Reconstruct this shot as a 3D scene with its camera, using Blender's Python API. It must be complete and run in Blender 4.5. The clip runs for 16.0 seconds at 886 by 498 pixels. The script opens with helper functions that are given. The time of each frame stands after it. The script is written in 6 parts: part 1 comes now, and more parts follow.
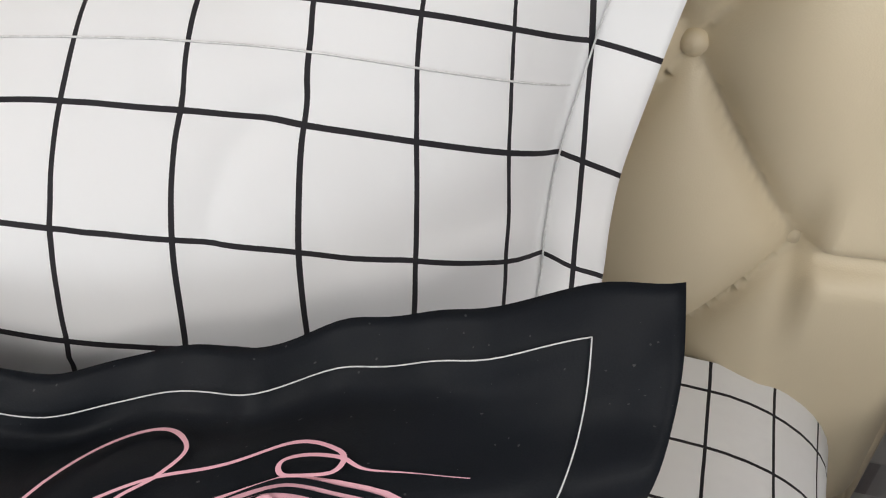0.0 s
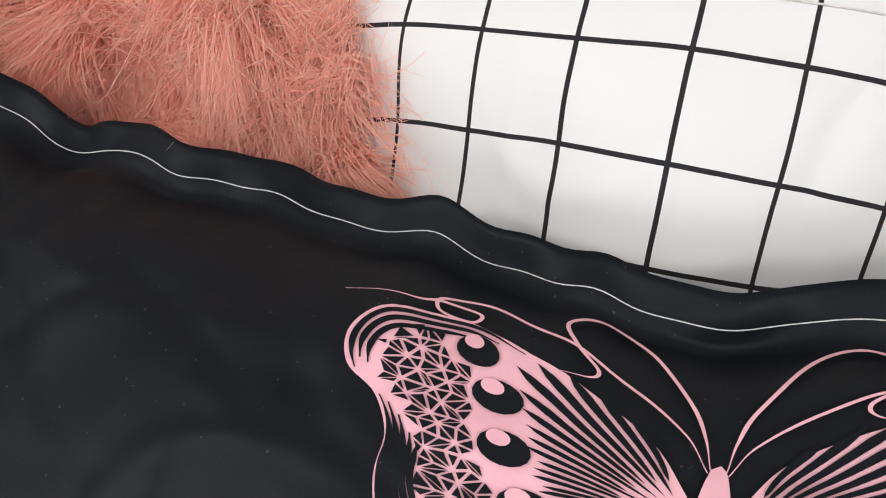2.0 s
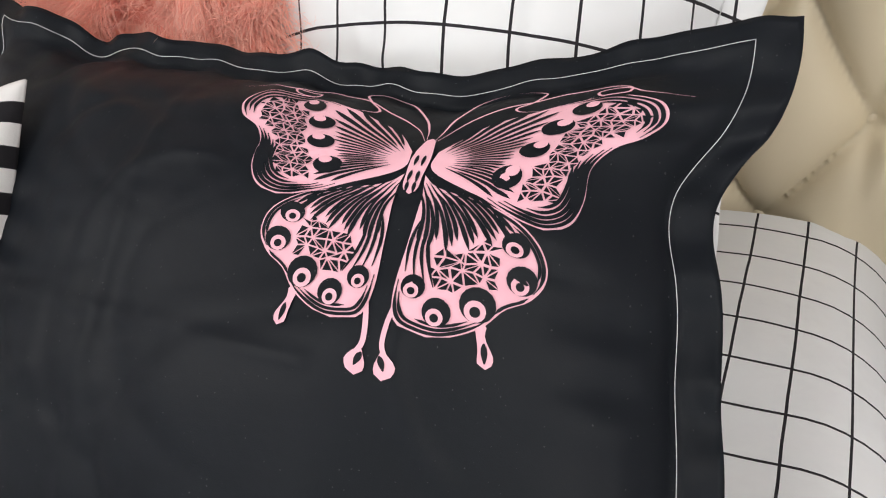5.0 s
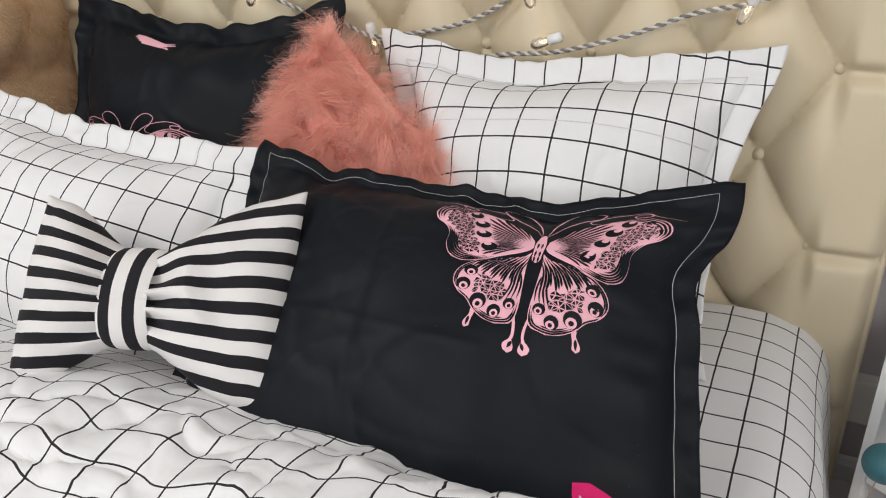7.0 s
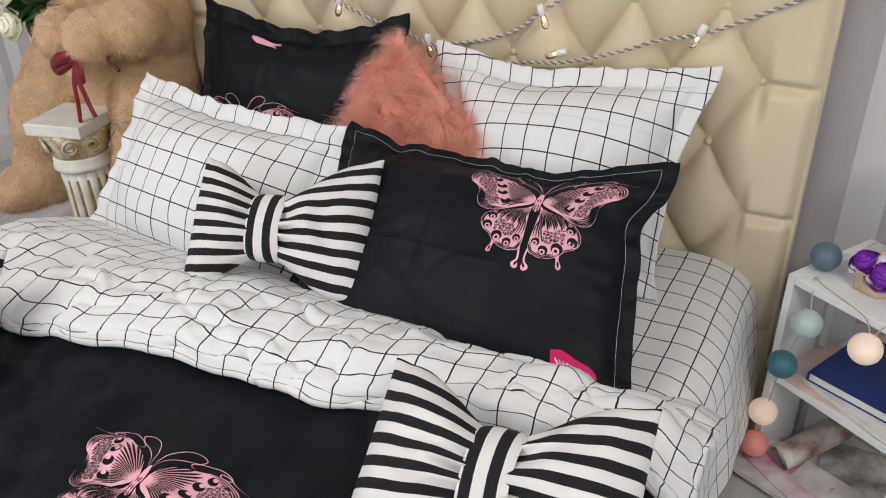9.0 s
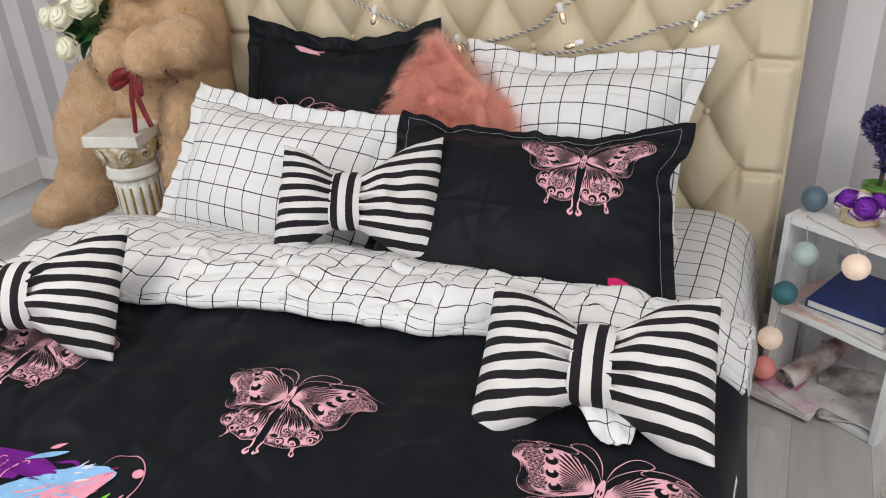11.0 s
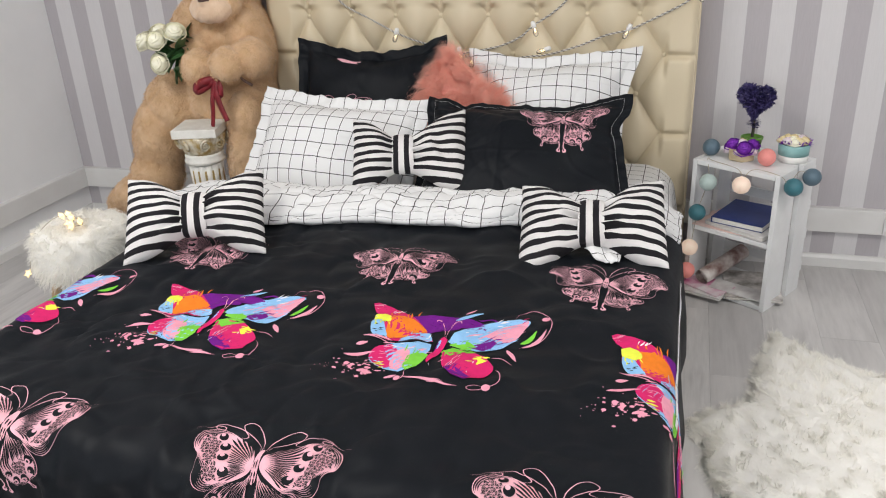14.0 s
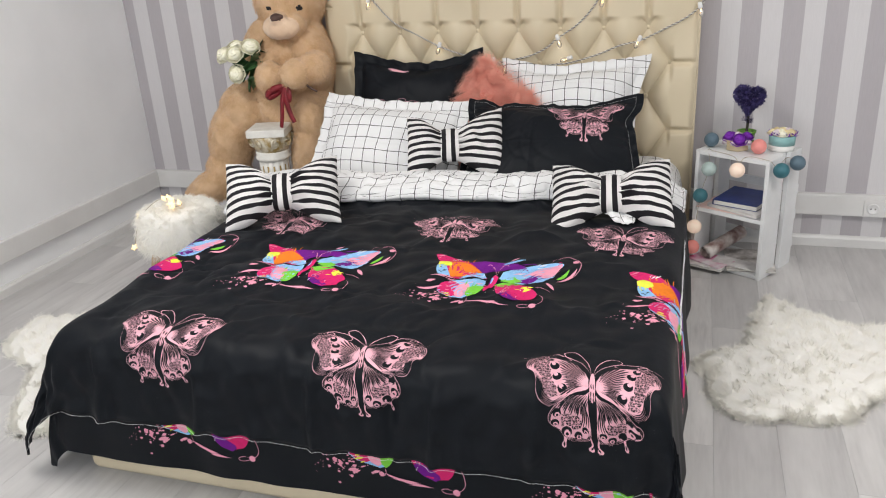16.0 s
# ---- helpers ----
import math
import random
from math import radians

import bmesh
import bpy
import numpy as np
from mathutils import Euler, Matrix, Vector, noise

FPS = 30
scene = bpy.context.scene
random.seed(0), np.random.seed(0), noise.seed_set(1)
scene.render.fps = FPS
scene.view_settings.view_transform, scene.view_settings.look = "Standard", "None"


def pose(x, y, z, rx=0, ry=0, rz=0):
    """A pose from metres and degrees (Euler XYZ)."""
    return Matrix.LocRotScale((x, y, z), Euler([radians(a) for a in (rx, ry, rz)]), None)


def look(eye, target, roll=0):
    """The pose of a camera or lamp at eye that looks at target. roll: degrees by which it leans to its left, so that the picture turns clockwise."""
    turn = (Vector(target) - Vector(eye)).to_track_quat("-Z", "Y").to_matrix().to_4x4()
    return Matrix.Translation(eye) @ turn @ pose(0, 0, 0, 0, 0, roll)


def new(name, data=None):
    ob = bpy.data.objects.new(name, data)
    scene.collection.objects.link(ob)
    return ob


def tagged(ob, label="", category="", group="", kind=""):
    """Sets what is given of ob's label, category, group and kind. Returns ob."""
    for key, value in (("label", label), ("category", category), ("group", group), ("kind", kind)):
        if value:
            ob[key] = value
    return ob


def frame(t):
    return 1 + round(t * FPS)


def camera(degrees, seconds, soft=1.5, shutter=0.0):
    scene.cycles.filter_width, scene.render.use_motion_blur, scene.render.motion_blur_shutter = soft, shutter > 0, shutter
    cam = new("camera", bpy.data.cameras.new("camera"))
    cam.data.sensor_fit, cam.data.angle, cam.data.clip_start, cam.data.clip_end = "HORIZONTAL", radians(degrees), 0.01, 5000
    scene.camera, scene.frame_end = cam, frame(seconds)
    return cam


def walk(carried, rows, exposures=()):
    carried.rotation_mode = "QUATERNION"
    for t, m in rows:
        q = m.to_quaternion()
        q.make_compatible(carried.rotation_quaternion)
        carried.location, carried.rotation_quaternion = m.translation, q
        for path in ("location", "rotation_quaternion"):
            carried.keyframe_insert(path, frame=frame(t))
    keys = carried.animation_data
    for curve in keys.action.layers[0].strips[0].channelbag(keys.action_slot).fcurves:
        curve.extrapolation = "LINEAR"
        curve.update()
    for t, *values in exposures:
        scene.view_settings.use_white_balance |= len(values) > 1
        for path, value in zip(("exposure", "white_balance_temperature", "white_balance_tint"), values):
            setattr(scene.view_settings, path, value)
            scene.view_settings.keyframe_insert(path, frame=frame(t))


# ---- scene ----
cam = camera(58.5, 16.0, 1.1)
PATH = [
    (0, (0.517, -0.461, 1.032), (0.001, 0.934, -0.305), -4.8),
    (0.5, (0.471, -0.493, 1.017), (-0.065, 0.862, -0.354), -4.4),
    (1, (0.388, -0.529, 1.043), (-0.168, 0.799, -0.345), -4.0),
    (1.5, (0.32, -0.567, 1.052), (-0.265, 0.748, -0.337), -3.0),
    (2, (0.276, -0.594, 1.05), (-0.333, 0.74, -0.309), -1.7),
    (2.5, (0.251, -0.612, 1.052), (-0.407, 0.728, -0.279), -2.2),
    (3, (0.25, -0.619, 1.05), (-0.422, 0.741, -0.254), -2.6),
    (3.5, (0.278, -0.642, 1.045), (-0.39, 0.743, -0.233), -2.7),
    (4, (0.365, -0.711, 1.067), (-0.33, 0.709, -0.159), -3.7),
    (4.5, (0.474, -0.807, 1.065), (-0.256, 0.63, -0.118), -5.4),
    (4.7, (0.504, -0.823, 1.054), (-0.225, 0.603, -0.144), -6.0),
    (6.8, (0.578, -1.24, 1.207), (-0.183, 0.355, 0.27), -2.5),
    (7, (0.6, -1.303, 1.255), (-0.197, 0.285, 0.336), -2.4),
    (7.5, (0.689, -1.466, 1.355), (-0.172, 0.103, 0.462), -2.9),
    (8, (0.755, -1.583, 1.424), (-0.126, -0.041, 0.505), -2.0),
    (8.5, (0.822, -1.676, 1.474), (-0.056, -0.171, 0.493), -1.6),
    (8.7, (0.835, -1.702, 1.486), (-0.035, -0.205, 0.485), -1.8),
    (10.8, (0.729, -2.075, 1.471), (-0.04, -0.487, 0.528), -3.6),
    (11, (0.729, -2.145, 1.479), (-0.022, -0.542, 0.548), -3.4),
    (11.5, (0.758, -2.311, 1.484), (0.035, -0.68, 0.579), -2.4),
    (12, (0.773, -2.487, 1.486), (0.055, -0.846, 0.595), -1.9),
    (12.5, (0.725, -2.668, 1.498), (0.056, -0.999, 0.624), -2.7),
    (13, (0.664, -2.852, 1.503), (0.068, -1.152, 0.635), -3.5),
    (13.5, (0.666, -3.005, 1.516), (0.106, -1.276, 0.683), -2.8),
    (14, (0.703, -3.169, 1.512), (0.15, -1.426, 0.702), -2.9),
    (14.5, (0.725, -3.289, 1.519), (0.173, -1.544, 0.712), -2.8),
    (15, (0.713, -3.429, 1.52), (0.161, -1.673, 0.737), -2.6),
    (15.5, (0.718, -3.615, 1.519), (0.155, -1.854, 0.757), -3.2),
    (16, (0.743, -3.734, 1.524), (0.156, -1.973, 0.78), -3.5),
]
walk(cam, [(t, look(eye, target, roll)) for t, eye, target, roll in PATH],
     [(0, -.04), (1.5, .10), (2.5, .19), (4.5, .24), (6.8, -.12), (8.7, -.22), (16, -.11)])

# ---------------------------------------------------------------- light
world = bpy.data.worlds.new("world")
scene.world = world
world.use_nodes = True
world.node_tree.nodes["Background"].inputs[0].default_value = (0.9, 0.95, 1.0, 1)
world.node_tree.nodes["Background"].inputs[1].default_value = 0.05


def area_lamp(name, eye, target, sx, sy, power, colour):
    data = bpy.data.lights.new(name, "AREA")
    data.shape, data.size, data.size_y, data.energy, data.color = "RECTANGLE", sx, sy, power, colour
    ob = new(name, data)
    ob.matrix_world = look(eye, target)
    return ob


# Unseen key light, set upper left to suit the way shadows fall; no fixture modelled.
area_lamp("unseen_overhead_light", (-1.0, -2.2, 2.52), (-0.6, -1.6, 0), 1.2, 0.6, 34, (1.0, 0.965, 0.92))
# Added fill that brightens the right-hand floor, rug and sheet side.
area_lamp("unseen_overhead_light", (1.9, -2.1, 2.52), (1.3, -1.7, 0), 1.2, 0.6, 36, (1.0, 0.965, 0.92))
# Added cool fill from behind the camera; the south wall has no opening.
area_lamp("rear_fill_light", (-0.3, -5.3, 1.7), (-0.2, 0, 0.9), 2.4, 1.5, 46, (0.93, 0.97, 1.0))

# ---------------------------------------------------------------- materials


def mat(name, rough=0.7, metal=0.0, sheen=0.0, spec=0.5, base=(0.5, 0.5, 0.5)):
    m = bpy.data.materials.new(name)
    m.use_nodes = True
    b = m.node_tree.nodes["Principled BSDF"]
    b.inputs["Base Color"].default_value = (*base, 1)
    b.inputs["Roughness"].default_value = rough
    b.inputs["Metallic"].default_value = metal
    b.inputs["Sheen Weight"].default_value = sheen
    b.inputs["Specular IOR Level"].default_value = spec
    return m


class Nodes:
    """Short hand for wiring one material."""

    def __init__(self, m):
        self.t = m.node_tree
        self.b = self.t.nodes["Principled BSDF"]

    def n(self, kind, **kw):
        node = self.t.nodes.new(kind)
        for k, v in kw.items():
            if k == "op":
                node.operation = v
            elif k == "ins":
                for i, x in v.items():
                    if isinstance(x, bpy.types.NodeSocket):
                        self.t.links.new(x, node.inputs[i])
                    else:
                        node.inputs[i].default_value = x
        return node

    def math(self, op, a, b=0.0, c=0.0):
        return self.n("ShaderNodeMath", op=op, ins={0: a, 1: b, 2: c}).outputs[0]

    def noise(self, vec, scale, detail=3.0, rough=0.55):
        return self.n("ShaderNodeTexNoise", ins={"Vector": vec, "Scale": scale, "Detail": detail, "Roughness": rough}).outputs["Fac"]

    def mix(self, fac, a, b):
        node = self.t.nodes.new("ShaderNodeMix")
        node.data_type = "RGBA"
        for i, x in ((0, fac), (6, a), (7, b)):
            if isinstance(x, bpy.types.NodeSocket):
                self.t.links.new(x, node.inputs[i])
            else:
                node.inputs[i].default_value = x if not isinstance(x, tuple) or len(x) == 4 else (*x, 1)
        return node.outputs[2]

    def ramp(self, fac, lo, hi):
        return self.n("ShaderNodeMapRange", ins={0: fac, 1: lo, 2: hi}).outputs[0]

    def colour(self, c):
        self.t.links.new(c, self.b.inputs["Base Color"])

    def rough(self, r):
        self.t.links.new(r, self.b.inputs["Roughness"])

    def bump(self, h, strength, distance):
        node = self.n("ShaderNodeBump", ins={"Strength": strength, "Distance": distance, "Height": h})
        self.t.links.new(node.outputs[0], self.b.inputs["Normal"])

    def uv(self):
        return self.n("ShaderNodeUVMap").outputs[0]

    def obj(self):
        return self.n("ShaderNodeTexCoord").outputs["Object"]

    def world(self):
        return self.n("ShaderNodeNewGeometry").outputs["Position"]

    def xyz(self, v):
        return self.n("ShaderNodeSeparateXYZ", ins={0: v}).outputs


def cloth_relief(k, vec, crumple, weave=0.00008):
    """Soft creases plus the weave of the cloth, as one height."""
    a = k.noise(vec, 7.0, 4, 0.5)
    b = k.noise(vec, 32.0, 3, 0.55)
    w = k.noise(vec, 900.0, 1, 0.5)
    h = k.math("ADD", k.math("MULTIPLY", a, crumple), k.math("MULTIPLY", b, crumple * 0.16))
    return k.math("ADD", h, k.math("MULTIPLY", w, weave))


def gingham(cell=0.058, line=0.050):
    m = mat("white_checked_cotton", 0.75, sheen=0.03, spec=0.2)
    k = Nodes(m)
    uv = k.uv()
    warp = k.n("ShaderNodeTexNoise", ins={"Vector": uv, "Scale": 9.0, "Detail": 2.0})
    off = k.n("ShaderNodeVectorMath", op="SCALE", ins={0: warp.outputs["Color"], "Scale": 0.004}).outputs[0]
    x, y, _ = k.xyz(k.n("ShaderNodeVectorMath", op="ADD", ins={0: uv, 1: off}).outputs[0])

    def stripe(v):
        f = k.math("FRACT", k.math("DIVIDE", v, cell))
        return k.math("GREATER_THAN", k.math("ABSOLUTE", k.math("SUBTRACT", f, 0.5)), 0.5 - line / 2)

    lines = k.math("MAXIMUM", stripe(x), stripe(y))
    tone = k.mix(k.noise(uv, 5.0), (0.74, 0.745, 0.76), (0.82, 0.82, 0.825))
    k.colour(k.mix(lines, tone, (0.022, 0.02, 0.024)))
    k.bump(cloth_relief(k, uv, 0.006), 0.55, 1.0)
    return m


def black_cotton():
    m = mat("black_cotton", 0.5, sheen=0.0, spec=0.12)
    k = Nodes(m)
    uv = k.uv()
    lint = k.math("GREATER_THAN", k.noise(uv, 420.0, 0), 0.83)
    base = k.mix(k.noise(uv, 6.0), (0.0040, 0.0054, 0.0082), (0.0064, 0.0084, 0.0120))
    weave = k.noise(uv, 1400.0, 0)
    base = k.mix(k.math("MULTIPLY", weave, 0.2), base, (0.026, 0.027, 0.030))
    k.colour(k.mix(k.math("MULTIPLY", lint, 0.25), base, (0.2, 0.2, 0.2)))
    k.bump(cloth_relief(k, uv, 0.005, 0.00012), 0.6, 1.0)
    return m


def striped(period=0.0340, axis=1):
    m = mat("black_and_white_striped_cotton", 0.8, sheen=0.02, spec=0.15)
    k = Nodes(m)
    uv = k.uv()
    c = k.xyz(uv)[axis]
    c = k.math("ADD", c, k.math("MULTIPLY", k.noise(uv, 18.0, 2), 0.0035))
    f = k.math("FRACT", k.math("ADD", k.math("DIVIDE", c, period), 20.26))
    s = k.math("GREATER_THAN", f, 0.52)
    white = k.mix(k.noise(uv, 14.0), (0.68, 0.66, 0.655), (0.78, 0.765, 0.76))
    k.colour(k.mix(s, white, (0.016, 0.015, 0.018)))
    k.bump(cloth_relief(k, uv, 0.006, 0.0002), 0.7, 1.0)
    return m


def plain(name, a, b, scale=12.0, rough=0.6, metal=0.0, relief=0.0, fine=80.0, sheen=0.0, spec=0.5):
    """Two tones that mingle at one scale, with a fine relief at another."""
    m = mat(name, rough, metal, sheen, spec)
    k = Nodes(m)
    o = k.obj()
    k.colour(k.mix(k.ramp(k.noise(o, scale, 4), 0.35, 0.65), a, b))
    k.rough(k.math("ADD", rough - 0.06, k.math("MULTIPLY", k.noise(o, scale * 3), 0.12)))
    if relief:
        k.bump(k.noise(o, fine, 4), 0.6, relief)
    return m


def strand_mat(name, a, b, through_=0.55):
    """Hair: light passes partly through the thin strands."""
    m = mat(name, 0.6, sheen=0.0, spec=0.3)
    k = Nodes(m)
    r = k.n("ShaderNodeNewGeometry").outputs["Random Per Island"]
    c = k.mix(r, a, b)
    k.colour(c)
    thin = k.n("ShaderNodeBsdfTranslucent", ins={"Color": c})
    both = k.n("ShaderNodeMixShader", ins={0: through_, 1: k.b.outputs[0], 2: thin.outputs[0]})
    k.t.links.new(both.outputs[0], k.t.nodes["Material Output"].inputs["Surface"])
    return m


def wallpaper():
    m = mat("striped_wallpaper", 0.7, spec=0.3)
    k = Nodes(m)
    p = k.world()
    x = k.xyz(p)[0]
    f = k.math("FRACT", k.math("ADD", k.math("DIVIDE", k.math("SUBTRACT", x, 1.27), 0.176), 30.0))
    s = k.ramp(f, 0.495, 0.505)
    s = k.math("MULTIPLY", s, k.math("SUBTRACT", 1.0, k.ramp(f, 0.992, 1.0)))
    fibre = k.noise(k.n("ShaderNodeVectorMath", op="MULTIPLY", ins={0: p, 1: (260.0, 1.0, 18.0)}).outputs[0], 1.0, 3)
    light = k.mix(fibre, (0.63, 0.615, 0.63), (0.70, 0.685, 0.70))
    dark = k.mix(fibre, (0.435, 0.41, 0.435), (0.50, 0.475, 0.50))
    k.colour(k.mix(s, dark, light))
    k.bump(fibre, 0.3, 0.0006)
    return m


def laminate():
    m = mat("grey_wood_laminate", 0.38, spec=0.45)
    k = Nodes(m)
    r = k.n("ShaderNodeObjectInfo").outputs["Random"]
    p = k.world()
    shift = k.n("ShaderNodeCombineXYZ", ins={0: k.math("MULTIPLY", r, 37.0), 1: k.math("MULTIPLY", r, 91.0), 2: 0.0}).outputs[0]
    q = k.n("ShaderNodeVectorMath", op="ADD", ins={0: p, 1: shift}).outputs[0]
    grain = k.noise(k.n("ShaderNodeVectorMath", op="MULTIPLY", ins={0: q, 1: (60.0, 4.0, 1.0)}).outputs[0], 1.0, 5, 0.6)
    cloud = k.noise(k.n("ShaderNodeVectorMath", op="MULTIPLY", ins={0: q, 1: (9.0, 1.8, 1.0)}).outputs[0], 1.0, 4, 0.6)
    c = k.mix(k.ramp(grain, 0.3, 0.7), (0.38, 0.37, 0.37), (0.55, 0.54, 0.535))
    c = k.mix(k.ramp(cloud, 0.3, 0.72), c, (0.70, 0.685, 0.675))
    c = k.mix(k.math("MULTIPLY", r, 0.5), c, (0.39, 0.38, 0.38))
    k.colour(c)
    k.bump(grain, 0.25, 0.0008)
    return m


def leather():
    m = mat("cream_faux_leather", 0.42, spec=0.45)
    k = Nodes(m)
    o = k.world()
    k.colour(k.mix(k.noise(o, 3.0, 3), (0.62, 0.53, 0.375), (0.68, 0.59, 0.43)))
    v = k.n("ShaderNodeTexVoronoi", ins={"Vector": o, "Scale": 750.0}).outputs["Distance"]
    k.bump(k.math("ADD", v, k.math("MULTIPLY", k.noise(o, 60.0), 0.7)), 0.16, 0.0006)
    return m


def glass(name, tint=(1, 1, 1)):
    m = mat(name, 0.05, base=tint)
    m.node_tree.nodes["Principled BSDF"].inputs["Transmission Weight"].default_value = 0.9
    return m


def glow(name, colour, strength, base=(0.8, 0.8, 0.8)):
    m = mat(name, 0.5, base=base)
    b = m.node_tree.nodes["Principled BSDF"]
    b.inputs["Emission Color"].default_value = (*colour, 1)
    b.inputs["Emission Strength"].default_value = strength
    return m


M_GING, M_BLACK = gingham(), black_cotton()
M_STRIPE, M_BAND = striped(), striped(0.0375, 0)
M_PINK = plain("pink_textile_print", (0.82, 0.43, 0.51), (0.86, 0.48, 0.56), 40, 0.85, spec=0.2)
M_THREAD = plain("white_thread", (0.6, 0.6, 0.6), (0.75, 0.75, 0.75), 300, 0.8)
M_LEATHER, M_FLOOR, M_PAPER = leather(), laminate(), wallpaper()
M_PIPING = plain("cream_piping", (0.60, 0.51, 0.36), (0.66, 0.57, 0.42), 20, 0.4)
M_WALL = plain("white_wall_paint", (0.84, 0.845, 0.86), (0.88, 0.885, 0.90), 2.5, 0.8, relief=0.0006, fine=220)
M_CEIL = plain("white_ceiling_paint", (0.80, 0.80, 0.79), (0.84, 0.84, 0.83), 2.0, 0.85, relief=0.0005)
M_TRIM = plain("white_plastic_trim", (0.70, 0.69, 0.68), (0.76, 0.755, 0.75), 4, 0.4)
M_WHITEWOOD = plain("white_painted_wood", (0.74, 0.75, 0.76), (0.80, 0.81, 0.82), 9, 0.5, relief=0.0008, fine=45)
M_PINKFUR = strand_mat("pink_faux_fur", (0.95, 0.46, 0.37), (1.0, 0.68, 0.58), 0.4)
M_PINKBASE = plain("pink_fur_backing", (0.80, 0.31, 0.25), (0.86, 0.38, 0.31), 30, 0.9)
M_WHITEFUR = strand_mat("cream_white_faux_fur", (0.93, 0.91, 0.85), (0.97, 0.955, 0.91), 0.2)
M_WHITEBASE = plain("cream_fur_backing", (0.89, 0.875, 0.83), (0.93, 0.915, 0.88), 30, 0.9, relief=0.004, fine=160)
M_PLUSH = plain("tan_plush", (0.60, 0.39, 0.22), (0.73, 0.51, 0.325), 16, 0.95, relief=0.014, fine=150, sheen=0.25, spec=0.1)
M_MUZZLE = plain("pale_plush", (0.70, 0.50, 0.35), (0.76, 0.57, 0.42), 20, 0.95, relief=0.006, fine=150, sheen=0.4, spec=0.1)
M_NOSE = plain("dark_brown_nose", (0.055, 0.025, 0.018), (0.08, 0.04, 0.03), 40, 0.6, relief=0.002)
M_EYE = plain("black_shiny_eye", (0.01, 0.008, 0.008), (0.02, 0.015, 0.014), 40, 0.15)
M_RED = plain("dark_red_satin", (0.14, 0.003, 0.008), (0.22, 0.006, 0.016), 30, 0.5, sheen=0.0)
M_PLASTER = plain("white_plaster", (0.70, 0.685, 0.64), (0.80, 0.79, 0.75), 25, 0.6, relief=0.002, fine=90)
M_GOLD = plain("gold_paint", (0.42, 0.29, 0.10), (0.60, 0.45, 0.20), 60, 0.4, 0.5, relief=0.001)
M_CAPITAL = plain("cream_and_gold_carving", (0.42, 0.29, 0.10), (0.76, 0.72, 0.62), 34, 0.5, 0.15, relief=0.004, fine=70)
M_LEAF = plain("green_leaf", (0.03, 0.09, 0.03), (0.06, 0.15, 0.05), 30, 0.5)
M_ROSE = plain("white_rose_petal", (0.90, 0.88, 0.70), (0.94, 0.92, 0.79), 40, 0.7)
M_WOOD = plain("pale_wood", (0.50, 0.33, 0.18), (0.60, 0.42, 0.25), 14, 0.55, relief=0.001)

# ---------------------------------------------------------------- mesh helpers


def mesh_of(name, verts, faces, mats, uv=None, index=None, smooth=True):
    me = bpy.data.meshes.new(name)
    me.from_pydata(np.asarray(verts, float).tolist(), [], [list(map(int, f)) for f in faces])
    for m in mats if isinstance(mats, (list, tuple)) else [mats]:
        me.materials.append(m)
    if index is not None:
        me.polygons.foreach_set("material_index", np.asarray(index, np.int32))
    if smooth:
        me.polygons.foreach_set("use_smooth", [True] * len(me.polygons))
    if uv is not None:
        layer = me.uv_layers.new(name="UVMap")
        loops = np.empty(len(me.loops), np.int32)
        me.loops.foreach_get("vertex_index", loops)
        layer.data.foreach_set("uv", np.asarray(uv, float)[loops].ravel())
    me.update()
    return me


def thing(name, me, label, category, m=None, group="", kind=""):
    ob = new(name, me)
    if m is not None:
        ob.matrix_world = m
    return tagged(ob, label, category, group, kind)


def piece(name, me, parent, label=""):
    """A part under a thing, in the thing's own coordinates."""
    ob = new(name, me)
    ob.parent = parent
    return tagged(ob, label)


def grid_faces(nu, nv, start=0, flip=False):
    i, j = np.meshgrid(np.arange(nu - 1), np.arange(nv - 1), indexing="ij")
    a = start + i * nv + j
    f = np.stack([a, a + nv, a + nv + 1, a + 1], -1).reshape(-1, 4)
    return f[:, ::-1] if flip else f


def bm_mesh(name, build, mats, smooth=False):
    bm = bmesh.new()
    build(bm)
    me = bpy.data.meshes.new(name)
    bm.to_mesh(me)
    bm.free()
    for m in mats if isinstance(mats, (list, tuple)) else [mats]:
        me.materials.append(m)
    me.polygons.foreach_set("use_smooth", [smooth] * len(me.polygons))
    return me


def box(name, x0, x1, y0, y1, z0, z1, m, bevel=0.003, seg=2):
    def build(bm):
        bmesh.ops.create_cube(bm, size=1, matrix=Matrix.LocRotScale(((x0 + x1) / 2, (y0 + y1) / 2, (z0 + z1) / 2), None, (x1 - x0, y1 - y0, z1 - z0)))
        if bevel:
            bmesh.ops.bevel(bm, geom=bm.edges[:], offset=bevel, segments=seg, affect="EDGES", profile=0.6)
    return bm_mesh(name, build, m)


def lathe(name, profile, m, n=32, flute=None):
    """A turned body from (radius, height) pairs."""
    verts, faces = [], []
    for r, z in profile:
        for i in range(n):
            a = 2 * math.pi * i / n
            rr = r * (flute(a, z) if flute else 1)
            verts.append((rr * math.cos(a), rr * math.sin(a), z))
    for k in range(len(profile) - 1):
        for i in range(n):
            j = (i + 1) % n
            faces.append((k * n + i, k * n + j, (k + 1) * n + j, (k + 1) * n + i))
    faces.append(tuple(range(n))[::-1])
    faces.append(tuple((len(profile) - 1) * n + i for i in range(n)))
    return mesh_of(name, verts, faces, m)


